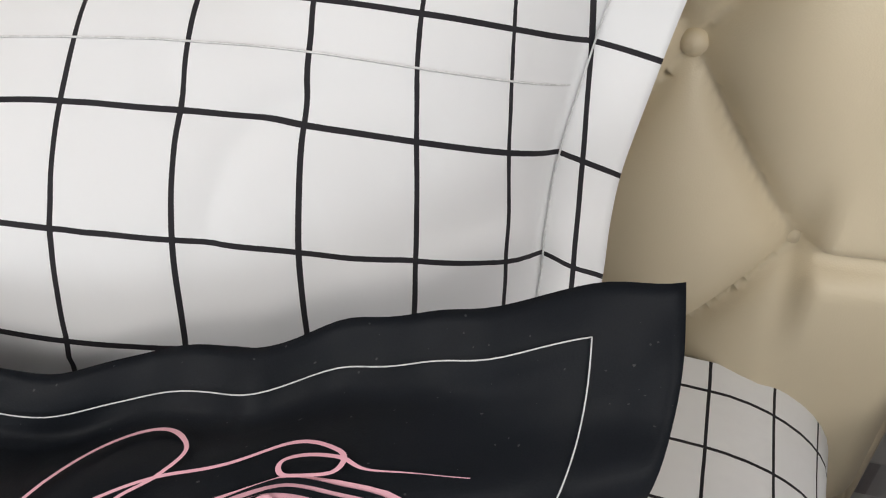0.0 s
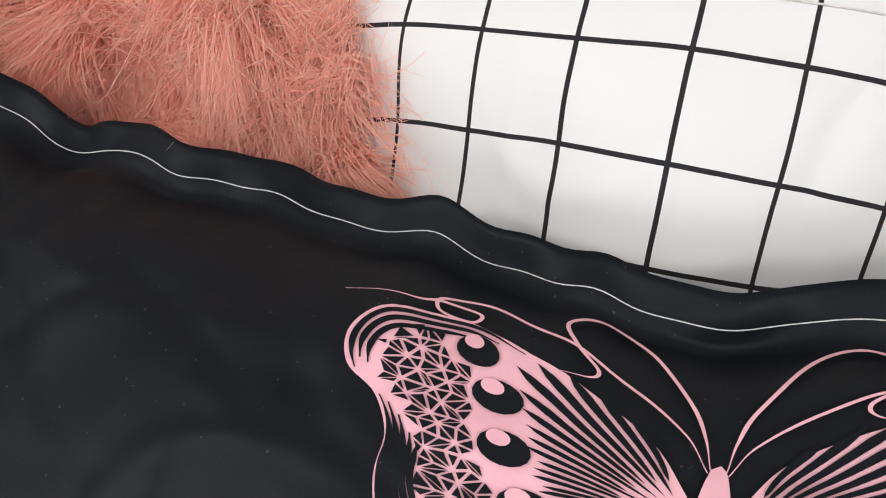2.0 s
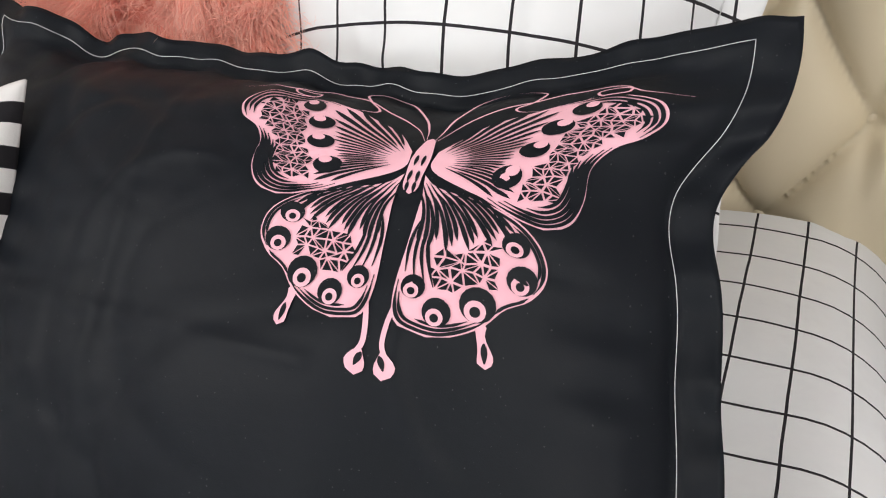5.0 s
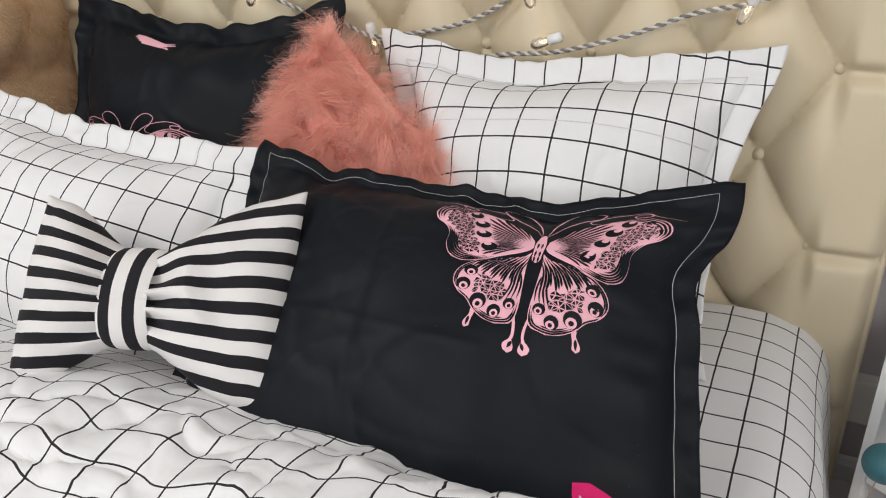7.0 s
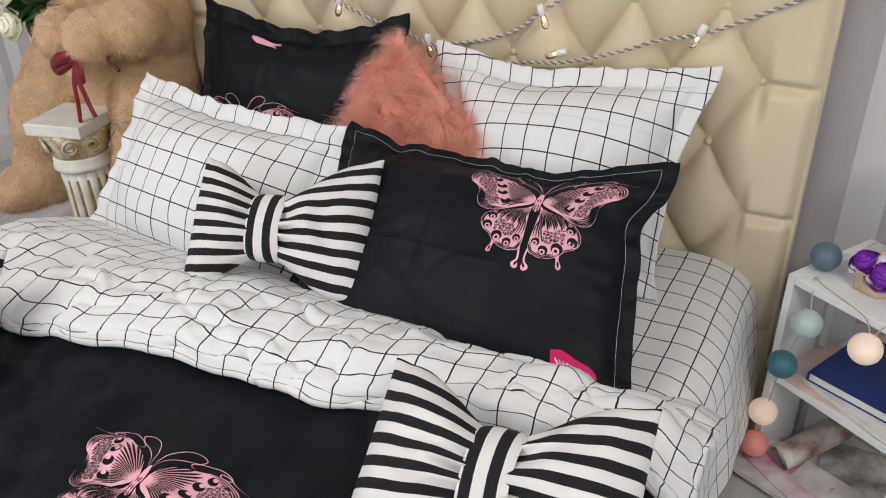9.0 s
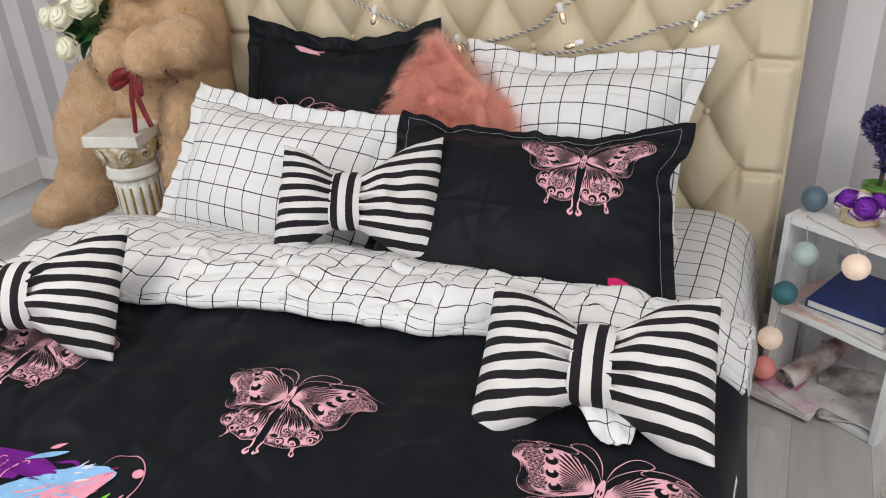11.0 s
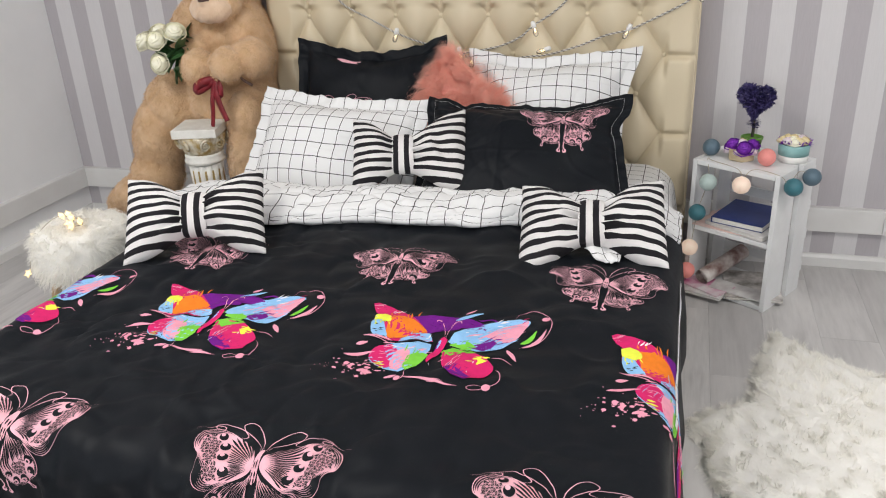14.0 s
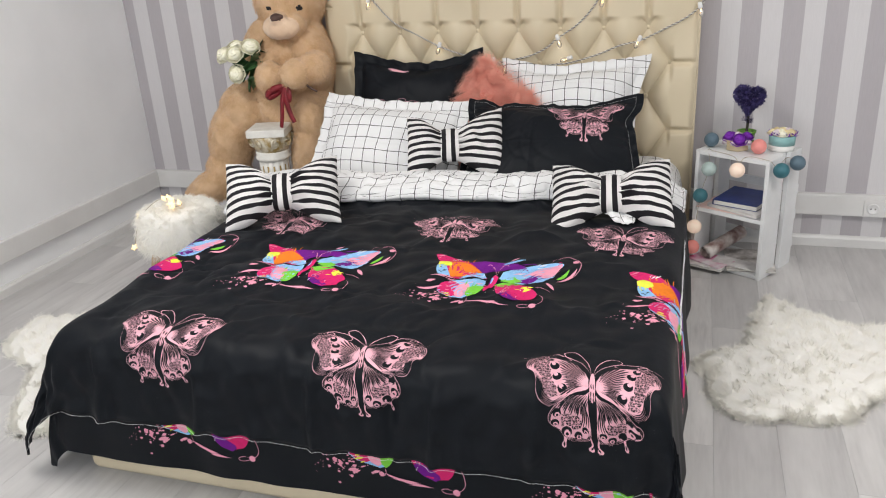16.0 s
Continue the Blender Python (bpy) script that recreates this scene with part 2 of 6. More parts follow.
def spline(points, n):
    """Catmull-Rom through points, n samples."""
    p = np.asarray(points, float)
    p = np.vstack([2 * p[0] - p[1], p, 2 * p[-1] - p[-2]])
    out = []
    for t in np.linspace(0, len(p) - 3 - 1e-6, n):
        i = int(t)
        f = t - i
        a, b, c, d = p[i], p[i + 1], p[i + 2], p[i + 3]
        out.append(0.5 * (2 * b + (c - a) * f + (2 * a - 5 * b + 4 * c - d) * f * f + (3 * b - a - 3 * c + d) * f ** 3))
    return np.array(out)


def tube_np(path, radius, sides=6):
    """Vertices and faces of a round tube along a path; radius may vary."""
    path = np.asarray(path, float)
    n = len(path)
    tan = np.gradient(path, axis=0)
    tan /= np.linalg.norm(tan, axis=1)[:, None] + 1e-12
    ref = np.array([0.31, 0.17, 0.93])
    a = np.cross(tan, ref)
    a /= np.linalg.norm(a, axis=1)[:, None] + 1e-12
    b = np.cross(tan, a)
    r = np.broadcast_to(radius, (n,))
    ang = np.linspace(0, 2 * np.pi, sides, endpoint=False)
    v = path[:, None] + r[:, None, None] * (np.cos(ang)[None, :, None] * a[:, None] + np.sin(ang)[None, :, None] * b[:, None])
    f = []
    for i in range(n - 1):
        for j in range(sides):
            k = (j + 1) % sides
            f.append((i * sides + j, i * sides + k, (i + 1) * sides + k, (i + 1) * sides + j))
    return v.reshape(-1, 3), f


def tube(name, path, radius, m, sides=6):
    v, f = tube_np(path, radius, sides)
    return mesh_of(name, v, f, m)


def waves(x, y, seed, scale, count=7):
    """Smooth uneven height of about -1 to 1."""
    g = np.random.default_rng(seed)
    out = 0
    for _ in range(count):
        a, ph, s = g.uniform(0, 2 * np.pi), g.uniform(0, 6.28), g.uniform(0.6, 1.7) / scale
        out = out + np.sin((x * np.cos(a) + y * np.sin(a)) * 6.28 * s + ph + 0.8 * np.sin((y * np.cos(a) - x * np.sin(a)) * 3.1 * s + ph * 1.7))
    return out / count ** 0.5 / 1.2


def creases(x, y, seed, count, size, length=0.16, area=(-0.4, 0.4, -0.28, 0.28)):
    """Soft narrow folds scattered over cloth: sum of small ridges, 0 to about 1."""
    g = np.random.default_rng(seed)
    out = np.zeros_like(x)
    x0, x1, y0, y1 = area
    for _ in range(count):
        cx, cy, a = g.uniform(x0, x1), g.uniform(y0, y1), g.uniform(0, np.pi)
        L, w = length * g.uniform(0.4, 1.3), size * g.uniform(0.6, 1.6)
        u = (x - cx) * np.cos(a) + (y - cy) * np.sin(a)
        v = -(x - cx) * np.sin(a) + (y - cy) * np.cos(a) + 0.6 * u * u / L
        out += g.choice([-1, 1]) * np.exp(-(u / L) ** 2 - (v / w) ** 2)
    return out


def smooth01(t):
    t = np.clip(t, 0, 1)
    return t * t * (3 - 2 * t)


def basis(tl, tr, down, height):
    """The pose of a leaning cushion from its top corners and the way its face runs down."""
    tl, tr, down = Vector(tl), Vector(tr), Vector(down)
    x = (tr - tl).normalized()
    y = (-down - x * (-down).dot(x)).normalized()
    z = x.cross(y)
    c = (tl + tr) / 2 - y * height / 2
    return Matrix(((x.x, y.x, z.x, c.x), (x.y, y.y, z.y, c.y), (x.z, y.z, z.z, c.z), (0, 0, 0, 1)))


# ---------------------------------------------------------------- prints on cloth
class Ink:
    """Gathers flat shapes in print coordinates and lays them on a cloth surface."""

    def __init__(self):
        self.v, self.f, self.k = [], [], []

    def ribbon(self, pts, width, k=0, taper=True, lift=0.0, n=None):
        p = spline(pts, n or max(6, 6 * len(pts)))
        d = np.gradient(p, axis=0)
        d /= np.linalg.norm(d, axis=1)[:, None] + 1e-9
        nrm = np.stack([-d[:, 1], d[:, 0]], 1)
        t = np.linspace(0, 1, len(p))
        w = width / 2 * (np.clip(np.minimum(t, 1 - t) * 6, 0.25, 1) if taper else np.ones_like(t))
        s = len(self.v)
        for q, m, ww in zip(p, nrm, w):
            self.v += [(*(q + m * ww), lift), (*(q - m * ww), lift)]
        for i in range(len(p) - 1):
            a = s + 2 * i
            self.f.append((a, a + 1, a + 3, a + 2))
            self.k.append(k)

    def wedge(self, a, b, w0, w1, k=0, bow=0.0):
        a, b = np.asarray(a, float), np.asarray(b, float)
        d = (b - a) / (np.linalg.norm(b - a) + 1e-9)
        m = np.array([-d[1], d[0]])
        s = len(self.v)
        for i in range(7):
            t = i / 6
            q = a + (b - a) * t + m * bow * math.sin(math.pi * t)
            w = (w0 + (w1 - w0) * t) / 2
            self.v += [(*(q + m * w), 0), (*(q - m * w), 0)]
        for i in range(6):
            c = s + 2 * i
            self.f.append((c, c + 1, c + 3, c + 2))
            self.k.append(k)

    def fill(self, pts, k=0, lift=0.0, step=0.008, closed=True, n=None, cell=.012):
        """Fills an outline with thin rows, so that it can follow the cloth."""
        pts = np.asarray(pts, float)
        p = spline(np.vstack([pts, pts[:1]]), n or 8 * len(pts)) if closed else pts
        rows = max(3, int((p[:, 1].max() - p[:, 1].min()) / step))
        ys = np.linspace(p[:, 1].min() + 1e-5, p[:, 1].max() - 1e-5, rows)
        q = np.roll(p, -1, axis=0)

        def cut(y):
            hit = (p[:, 1] > y) != (q[:, 1] > y)
            a, b = p[hit], q[hit]
            return np.sort(a[:, 0] + (y - a[:, 1]) / (b[:, 1] - a[:, 1] + 1e-12) * (b[:, 0] - a[:, 0]))

        cuts = [cut(y) for y in ys]
        for i in range(rows - 1):
            c0, c1 = cuts[i], cuts[i + 1]
            for j in range(0, min(len(c0), len(c1)) - 1, 2):
                cols = max(1, int((c0[j + 1] - c0[j]) / cell)) + 1
                s = len(self.v)
                for t in np.linspace(0, 1, cols + 1):
                    self.v += [(c0[j] + (c0[j + 1] - c0[j]) * t, ys[i], lift), (c1[j] + (c1[j + 1] - c1[j]) * t, ys[i + 1], lift)]
                for t in range(cols):
                    a = s + 2 * t
                    self.f.append((a, a + 2, a + 3, a + 1))
                    self.k.append(k)

    def disc(self, x, y, r, k=0, lift=0.0, squash=1.0):
        s = len(self.v)
        self.v.append((x, y, lift))
        for i in range(14):
            a = 2 * math.pi * i / 14
            self.v.append((x + r * math.cos(a), y + r * squash * math.sin(a), lift))
        for i in range(14):
            self.f.append((s, s + 1 + i, s + 1 + (i + 1) % 14))
            self.k.append(k)

    def slit(self, a, b, w, k=1, bow=0.0, lift=.0007):
        """A cut that is pointed at both ends."""
        a, b = np.asarray(a, float), np.asarray(b, float)
        d = (b - a) / (np.linalg.norm(b - a) + 1e-9)
        m = np.array([-d[1], d[0]])
        s = len(self.v)
        for t in np.linspace(0, 1, 8):
            q = a + (b - a) * t + m * bow * math.sin(math.pi * t)
            h = w / 2 * math.sin(math.pi * min(1, .04 + .92 * t ** .8)) + .0002
            self.v += [(*(q + m * h), lift), (*(q - m * h), lift)]
        for i in range(7):
            c = s + 2 * i
            self.f.append((c, c + 1, c + 3, c + 2))
            self.k.append(k)

    def ray(self, o, d, r0, r1, share, bend=0.0, k=1, lift=.0007):
        """A cut that widens with its distance from the point o, pointed at both ends."""
        o, d = np.asarray(o, float), np.asarray(d, float)
        m = np.array([-d[1], d[0]]) / np.linalg.norm(d)
        s = len(self.v)
        for t in np.linspace(0, 1, 11):
            r = r0 + (r1 - r0) * t
            q = o + d * r + m * bend * math.sin(math.pi * t)
            h = share * r / 2 * min(1, t / .12, (1 - t) / .14) + .0001
            self.v += [(*(q + m * h), lift), (*(q - m * h), lift)]
        for i in range(10):
            c = s + 2 * i
            self.f.append((c, c + 1, c + 3, c + 2))
            self.k.append(k)

    def chip(self, pts, k=1, lift=.0007):
        """One small flat polygon."""
        s = len(self.v)
        self.v += [(x, y, lift) for x, y in pts]
        self.f.append(tuple(range(s, s + len(pts))))
        self.k.append(k)

    def lay(self, name, surface, x, y, scale, turn, mats, parent, offset=0.0022, label="", tall=1.0, low=1.0, high=1.0, lean=0.0):
        v = np.array(self.v) * (1, tall, 1)
        v[:, 0] -= lean * v[:, 1]
        v[:, 1] *= np.where(v[:, 1] < 0, low, high)
        c, s = math.cos(math.radians(turn)), math.sin(math.radians(turn))
        u = x + scale * (v[:, 0] * c - v[:, 1] * s)
        w = y + scale * (v[:, 0] * s + v[:, 1] * c)
        e = 0.004
        p = surface(u, w)
        n = np.cross(surface(u + e, w) - p, surface(u, w + e) - p)
        n /= np.linalg.norm(n, axis=1)[:, None] + 1e-12
        me = mesh_of(name, p + n * (offset + v[:, 2:3]), self.f, mats, np.stack([u, w], 1), self.k)
        return piece(name, me, parent, label)


def lace_butterfly():
    """Pink paper-cut butterfly: solid wings with dark slits, body at the origin, about 0.40 wide."""
    ink = Ink()
    g = np.random.default_rng(3)
    up = [(.012, .036), (.032, .087), (.060, .120), (.095, .143), (.135, .157), (.168, .150), (.193, .134), (.203, .103), (.197, .066), (.179, .045), (.167, .008), (.166, -.035), (.155, -.072), (.134, -.087), (.108, -.081), (.072, -.056), (.016, -.012)]
    lo = [(.010, -.020), (.027, -.042), (.077, -.062), (.109, -.085), (.130, -.114), (.134, -.147), (.122, -.172), (.103, -.187), (.085, -.212), (.055, -.231), (.030, -.231), (.015, -.222), (.009, -.190), (.011, -.133), (.013, -.062)]
    tall = 1.28

    def inside(p, poly):
        q = np.roll(poly, -1, axis=0)
        hit = (poly[:, 1] > p[1]) != (q[:, 1] > p[1])
        x = poly[:, 0] + (p[1] - poly[:, 1]) / (q[:, 1] - poly[:, 1] + 1e-12) * (q[:, 0] - poly[:, 0])
        return bool(np.sum(hit & (x > p[0])) % 2)

    for side in (1, -1):
        def m(p):
            return np.asarray(p, float) * (side, 1)

        def rim_cut(pts, centre, f, w, a, b):
            q = spline(np.vstack([pts, pts[:1]]), 120)
            q = (np.asarray(centre) + (q - centre) * f)[int(a * 119):int(b * 119) + 1]
            ink.ribbon(m(q[::3]), w, 1, True, .0007, n=len(q))

        def eye(x, y, r, drop):
            a = np.linspace(0, 2 * np.pi, 17)[:-1]
            ink.chip(m(np.stack([x + r * np.cos(a), y + tall * r * np.sin(a)], 1)), 1, .0010)
            dx, dy, dr = drop
            ink.chip(m(np.stack([x + dx * r + dr * r * np.cos(a), y + tall * (dy * r + dr * r * np.sin(a))], 1)), 0, .0014)
            return x, y, r

        cu, cl = np.array((.092, .030)), np.array((.066, -.146))
        ink.fill(m(up), 0, 0, .005, cell=.005)
        ink.fill(m(lo), 0, 0, .005, cell=.005)
        spots = [eye(x, y, r, (.28, .48, .46)) for x, y, r in ((.131, .128, .0125), (.114, .088, .0145), (.104, .036, .0145), (.087, -.018, .0150))]
        low_spots = []
        for x, y, r in ((.106, -.112, .0125), (.114, -.152, .0130), (.081, -.188, .0150), (.049, -.205, .0120), (.026, -.183, .0105)):
            low_spots.append(eye(x, y, r, (-.10, -.38, .60)))
            a = np.linspace(0, 2 * np.pi, 13)[:-1]
            ink.chip(m(np.stack([x - .10 * r + .30 * r * np.cos(a), y + tall * (-.42 * r + .30 * r * np.sin(a))], 1)), 1, .0018)
        # slits that follow the rim
        for f, w, a, c in ((.960, .0040, .20, .48), (.912, .0044, .22, .47), (.864, .0040, .25, .45), (.960, .0042, .53, .90), (.912, .0048, .54, .89), (.862, .0048, .56, .86), (.808, .0046, .58, .82), (.755, .0040, .60, .78)):
            rim_cut(up, cu, f, w, a, c)
        for f, w, a, c in ((.950, .0034, .08, .38), (.900, .0030, .20, .36), (.950, .0036, .52, .82), (.895, .0034, .54, .80), (.84, .0030, .56, .70), (.950, .0030, .40, .50)):
            rim_cut(lo, cl, f, w, a, c)
        # rays of the upper wing, in two staggered ranks
        n = 22
        for i in range(n):
            t = i / (n - 1)
            a = math.radians(67 - 110 * t)
            far = np.interp(t, [0, .09, .18, .22, .285, .38, .48, .64, .80, .87, .93, 1], [.094, .136, .146, .138, .110, .096, .082, .074, .068, .100, .112, .098])
            d = np.array((math.cos(a), math.sin(a) * (1.12 if a > 0 else .95)))
            o = np.array((.008, .012))
            ink.ray(m(o), m(d), (.024 if i % 2 else .036), far * (1.0 + .03 * math.sin(i * 2.3)), .057, .002 * side)
        # rays of the lower wing fan out and end at the net
        n = 15
        for i in range(n):
            t = i / (n - 1)
            a = math.radians(-43 - 41 * t)
            d = np.array((math.cos(a), math.sin(a)))
            o = np.array((.006, -.006))
            far = .136 - .010 * t + .008 * math.sin(i * 2.1)
            ink.ray(m(o), m(d), (.030 if i % 2 else .046), far, .039, .005 * side)
        for i in range(4):
            t = i / 3
            ink.slit(m((.018 + .004 * i, -.098 - .006 * i)), m((.016 + .009 * i, -.168 - .004 * i)), .0032, bow=-.003 * side)
            ink.slit(m((.078 + .012 * t, -.072 - .004 * t)), m((.095 + .004 * t, -.100 - .012 * t)), .0026)
        # the net of small three-sided holes
        outer = [(np.array(((.142, .132), (.170, .132), (.186, .108), (.176, .070), (.158, .040), (.146, .000), (.138, -.050), (.098, -.052), (.108, -.012), (.120, .020), (.124, .060), (.130, .096))), spots),
                 (np.array(((.086, -.108), (.094, -.135), (.098, -.165), (.070, -.178), (.046, -.182), (.034, -.160), (.044, -.135), (.066, -.128))), low_spots)]
        for poly, eyes in outer:
            lo_, hi = poly.min(0), poly.max(0)
            nx, ny = int((hi[0] - lo_[0]) / .0098) + 2, int((hi[1] - lo_[1]) / .0125) + 2
            node = np.array([[(lo_[0] + (i + .5 * (j % 2)) * .0098 + g.normal() * .0017, lo_[1] + j * .0125 + g.normal() * .0022) for j in range(ny)] for i in range(nx)])
            for i in range(nx - 1):
                for j in range(ny - 1):
                    q = [node[i, j], node[i + 1, j], node[i + 1, j + 1], node[i, j + 1]]
                    halves = ((0, 1, 2), (0, 2, 3)) if (i + j) % 2 else ((0, 1, 3), (1, 2, 3))
                    for tri in halves:
                        p3 = np.array([q[k] for k in tri])
                        c = p3.mean(0)
                        clear = all(((c[0] - ex) / (er + .0045)) ** 2 + ((c[1] - ey) / (tall * (er + .0045))) ** 2 > 1 for ex, ey, er in eyes)
                        if clear and inside(c, poly):
                            ink.chip(m(c + (p3 - c) * g.uniform(.62, .80)))
        # feet and tails
        ink.fill(m([(.080, -.206), (.090, -.206), (.090, -.220), (.098, -.240), (.094, -.252), (.086, -.248), (.085, -.232)]), 0, .0002, .004)
        ink.slit(m((.0895, -.226)), m((.0915, -.247)), .0050, 1, 0, .0005)
        ink.ribbon(m([(.014, -.205), (.010, -.228), (.009, -.250), (.013, -.262)]), .0050, 0, False)
        ink.fill(m([(.010, -.256), (.017, -.262), (.023, -.272), (.018, -.285), (.008, -.286), (.004, -.276), (.007, -.264)]), 0, .0002, .004)
        ink.slit(m((.0085, -.262)), m((.0135, -.277)), .0060, 1, 0, .0005)
        # feelers
        ink.ribbon(m([(.004, .068), (.008, .102), (.016, .138), (.039, .184), (.066, .199), (.088, .187), (.080, .166), (.067, .150), (.070, .140), (.088, .136)]), .0024, lift=.0012, n=130)
        ink.ribbon(m([(.005, .064), (.018, .102), (.044, .138), (.081, .166), (.130, .178), (.160, .170), (.160, .156), (.140, .155), (.137, .166), (.160, .166), (.176, .156), (.216, .146)]), .0024, lift=.0012, n=150)
    ink.fill([(-.003, .072), (.003, .072), (.007, .045), (.009, .012), (.008, -.022), (.007, -.046), (0, -.056), (-.007, -.046), (-.008, -.022), (-.009, .012), (-.007, .045)], 0, .0010, .005)
    for x in (-.0034, .0034):
        ink.slit((x, .022), (x, -.004), .0034, 1, 0, .0016)
        ink.slit((x, -.014), (x * 1.2, -.036), .0034, 1, 0, .0016)
        ink.slit((x, -.036), (x, -.054), .0034, 1, 0, .0016)
    return ink


PAINT = [plain("printed_" + n, tuple(c * .9 for c in rgb), rgb, 60, 0.85, spec=0.2) for n, rgb in (
    ("crimson", (.66, .02, .15)), ("orange", (.85, .22, .02)), ("sky_blue", (.28, .54, .86)), ("purple", (.16, .01, .24)), ("green", (.20, .60, .06)),
    ("yellow", (.80, .85, .08)), ("rose", (.86, .36, .48)), ("dark_line", (.012, .012, .016)), ("white", (.82, .80, .82)))]


def paint_butterfly():
    """Many-coloured splashed butterfly in metres, body at the origin, about 0.46 wide."""
    C, O, B, P, G, Y, R, K, W = range(9)
    ink = Ink()
    g = np.random.default_rng(11)

    def brush(x, y, spread, along, count, k, lift, size=(.010, .034), width=.0050):
        """Dry brush streaks round a place, lying along one direction."""
        a0 = math.radians(along)
        for _ in range(int(count * .65)):
            px, py = x + g.normal() * spread[0], y + g.normal() * spread[1]
            a, d = a0 + g.normal() * .16, .8 * g.uniform(*size)
            ink.slit((px - d / 2 * math.cos(a), py - d / 2 * math.sin(a)), (px + d / 2 * math.cos(a), py + d / 2 * math.sin(a)), width * g.uniform(.3, .9), k, g.normal() * .001, lift)

    # purple shadow stroke behind the upper wings
    ink.fill([(-.110, .112), (-.060, .128), (.000, .137), (.050, .126), (.088, .112), (.056, .102), (.070, .088), (.030, .084), (.022, .068), (-.020, .060), (-.050, .046)], P)
    brush(.045, .100, (.030, .016), 8, 14, P, .0001, (.03, .07), .006)
    # upper left wing
    ink.fill([(-.024, .012), (-.044, .044), (-.072, .077), (-.116, .115), (-.168, .148), (-.210, .162), (-.231, .156), (-.213, .117), (-.197, .096), (-.200, .072), (-.196, .043), (-.178, .004), (-.154, -.010), (-.122, -.009), (-.069, .000)], C, .0002)
    ink.fill([(-.186, .104), (-.160, .098), (-.120, .104), (-.072, .074), (-.050, .048), (-.060, .030), (-.100, .012), (-.140, .004), (-.152, .020), (-.160, .060)], O, .0004)
    brush(-.140, .108, (.030, .010), 105, 12, O, .0005, (.02, .05))
    ink.fill([(-.042, .044), (-.070, .034), (-.100, .012), (-.116, -.004), (-.080, -.002), (-.030, .011)], B, .0006)
    brush(-.072, .030, (.022, .008), 110, 10, B, .0007, (.02, .045))
    ink.fill([(-.199, .085), (-.180, .078), (-.160, .040), (-.142, .004), (-.156, -.004), (-.182, .006), (-.197, .044)], B, .0006)
    ink.fill([(-.204, .100), (-.182, .108), (-.158, .090), (-.156, .064), (-.180, .060), (-.198, .068)], Y, .0008)
    brush(-.176, .052, (.010, .012), 100, 8, Y, .0009, (.012, .026))
    brush(-.172, .026, (.012, .014), 15, 12, K, .0010, (.006, .018), .004)
    brush(-.152, .128, (.012, .010), 60, 7, W, .0010, (.012, .028), .006)
    brush(-.205, .146, (.010, .010), 10, 8, R, .0010, (.014, .030), .003)
    brush(-.050, .022, (.014, .006), 70, 5, W, .0010, (.008, .016), .003)
    # lower left wing
    ink.fill([(-.028, .007), (-.061, -.003), (-.108, -.010), (-.138, -.032), (-.155, -.061), (-.157, -.084), (-.140, -.106), (-.112, -.117), (-.076, -.127), (-.050, -.123), (-.034, -.096), (-.024, -.050)], B, .0002)
    ink.fill([(-.120, -.020), (-.098, -.040), (-.104, -.072), (-.090, -.106), (-.112, -.116), (-.142, -.100), (-.160, -.074), (-.150, -.040)], C, .0004)
    ink.fill([(-.100, -.040), (-.072, -.034), (-.060, -.070), (-.060, -.118), (-.090, -.116), (-.104, -.076)], R, .0005)
    ink.fill([(-.066, -.060), (-.040, -.044), (-.018, -.052), (-.028, -.098), (-.048, -.124), (-.062, -.110)], G, .0006)
    brush(-.050, -.050, (.018, .014), 95, 10, G, .0007, (.02, .05))
    brush(-.128, -.060, (.014, .022), 15, 16, R, .0008, (.014, .036), .004)
    brush(-.118, -.104, (.014, .007), 20, 7, Y, .0009, (.014, .028), .007)
    brush(-.090, -.030, (.030, .008), 10, 7, W, .0009, (.010, .024), .003)
    brush(-.045, -.028, (.014, .012), 60, 7, R, .0008, (.014, .030), .005)
    # upper right wing
    ink.fill([(.009, .020), (.025, .059), (.048, .091), (.081, .119), (.123, .145), (.170, .150), (.192, .139), (.188, .120), (.178, .094), (.167, .056), (.153, .019), (.134, -.010), (.109, -.014), (.082, -.004), (.045, .002)], B, .0002)
    ink.fill([(.092, .062), (.118, .098), (.150, .126), (.184, .143), (.189, .130), (.182, .100), (.166, .054), (.150, .034), (.122, .042)], R, .0004)
    brush(.110, .070, (.026, .020), 42, 18, R, .0005, (.03, .07), .007)
    brush(.150, .085, (.020, .024), 44, 10, B, .0006, (.02, .05), .004)
    ink.fill([(.066, .004), (.086, .022), (.108, .036), (.130, .036), (.126, .014), (.112, -.006), (.088, -.004)], P, .0006)
    brush(.120, .034, (.020, .012), 40, 10, P, .0007, (.02, .05), .006)
    ink.fill([(.010, .004), (.030, .020), (.064, .024), (.082, .006), (.072, -.012), (.040, -.010)], G, .0008)
    brush(.060, .018, (.018, .008), 30, 8, G, .0009, (.016, .034))
    brush(.128, .126, (.010, .010), 40, 9, W, .0010, (.014, .034), .007)
    brush(.060, .066, (.020, .014), 42, 6, W, .0010, (.010, .024), .003)
    brush(.176, .142, (.008, .005), 30, 4, C, .0010, (.012, .022), .003)
    # lower right wing
    ink.fill([(.005, -.010), (.015, -.053), (.028, -.093), (.048, -.124), (.074, -.138), (.107, -.139), (.132, -.127), (.146, -.099), (.145, -.075), (.131, -.056), (.108, -.038), (.081, -.020), (.045, -.010)], C, .0002)
    ink.fill([(.026, -.092), (.050, -.092), (.080, -.110), (.100, -.120), (.104, -.142), (.072, -.142), (.042, -.119)], P, .0004)
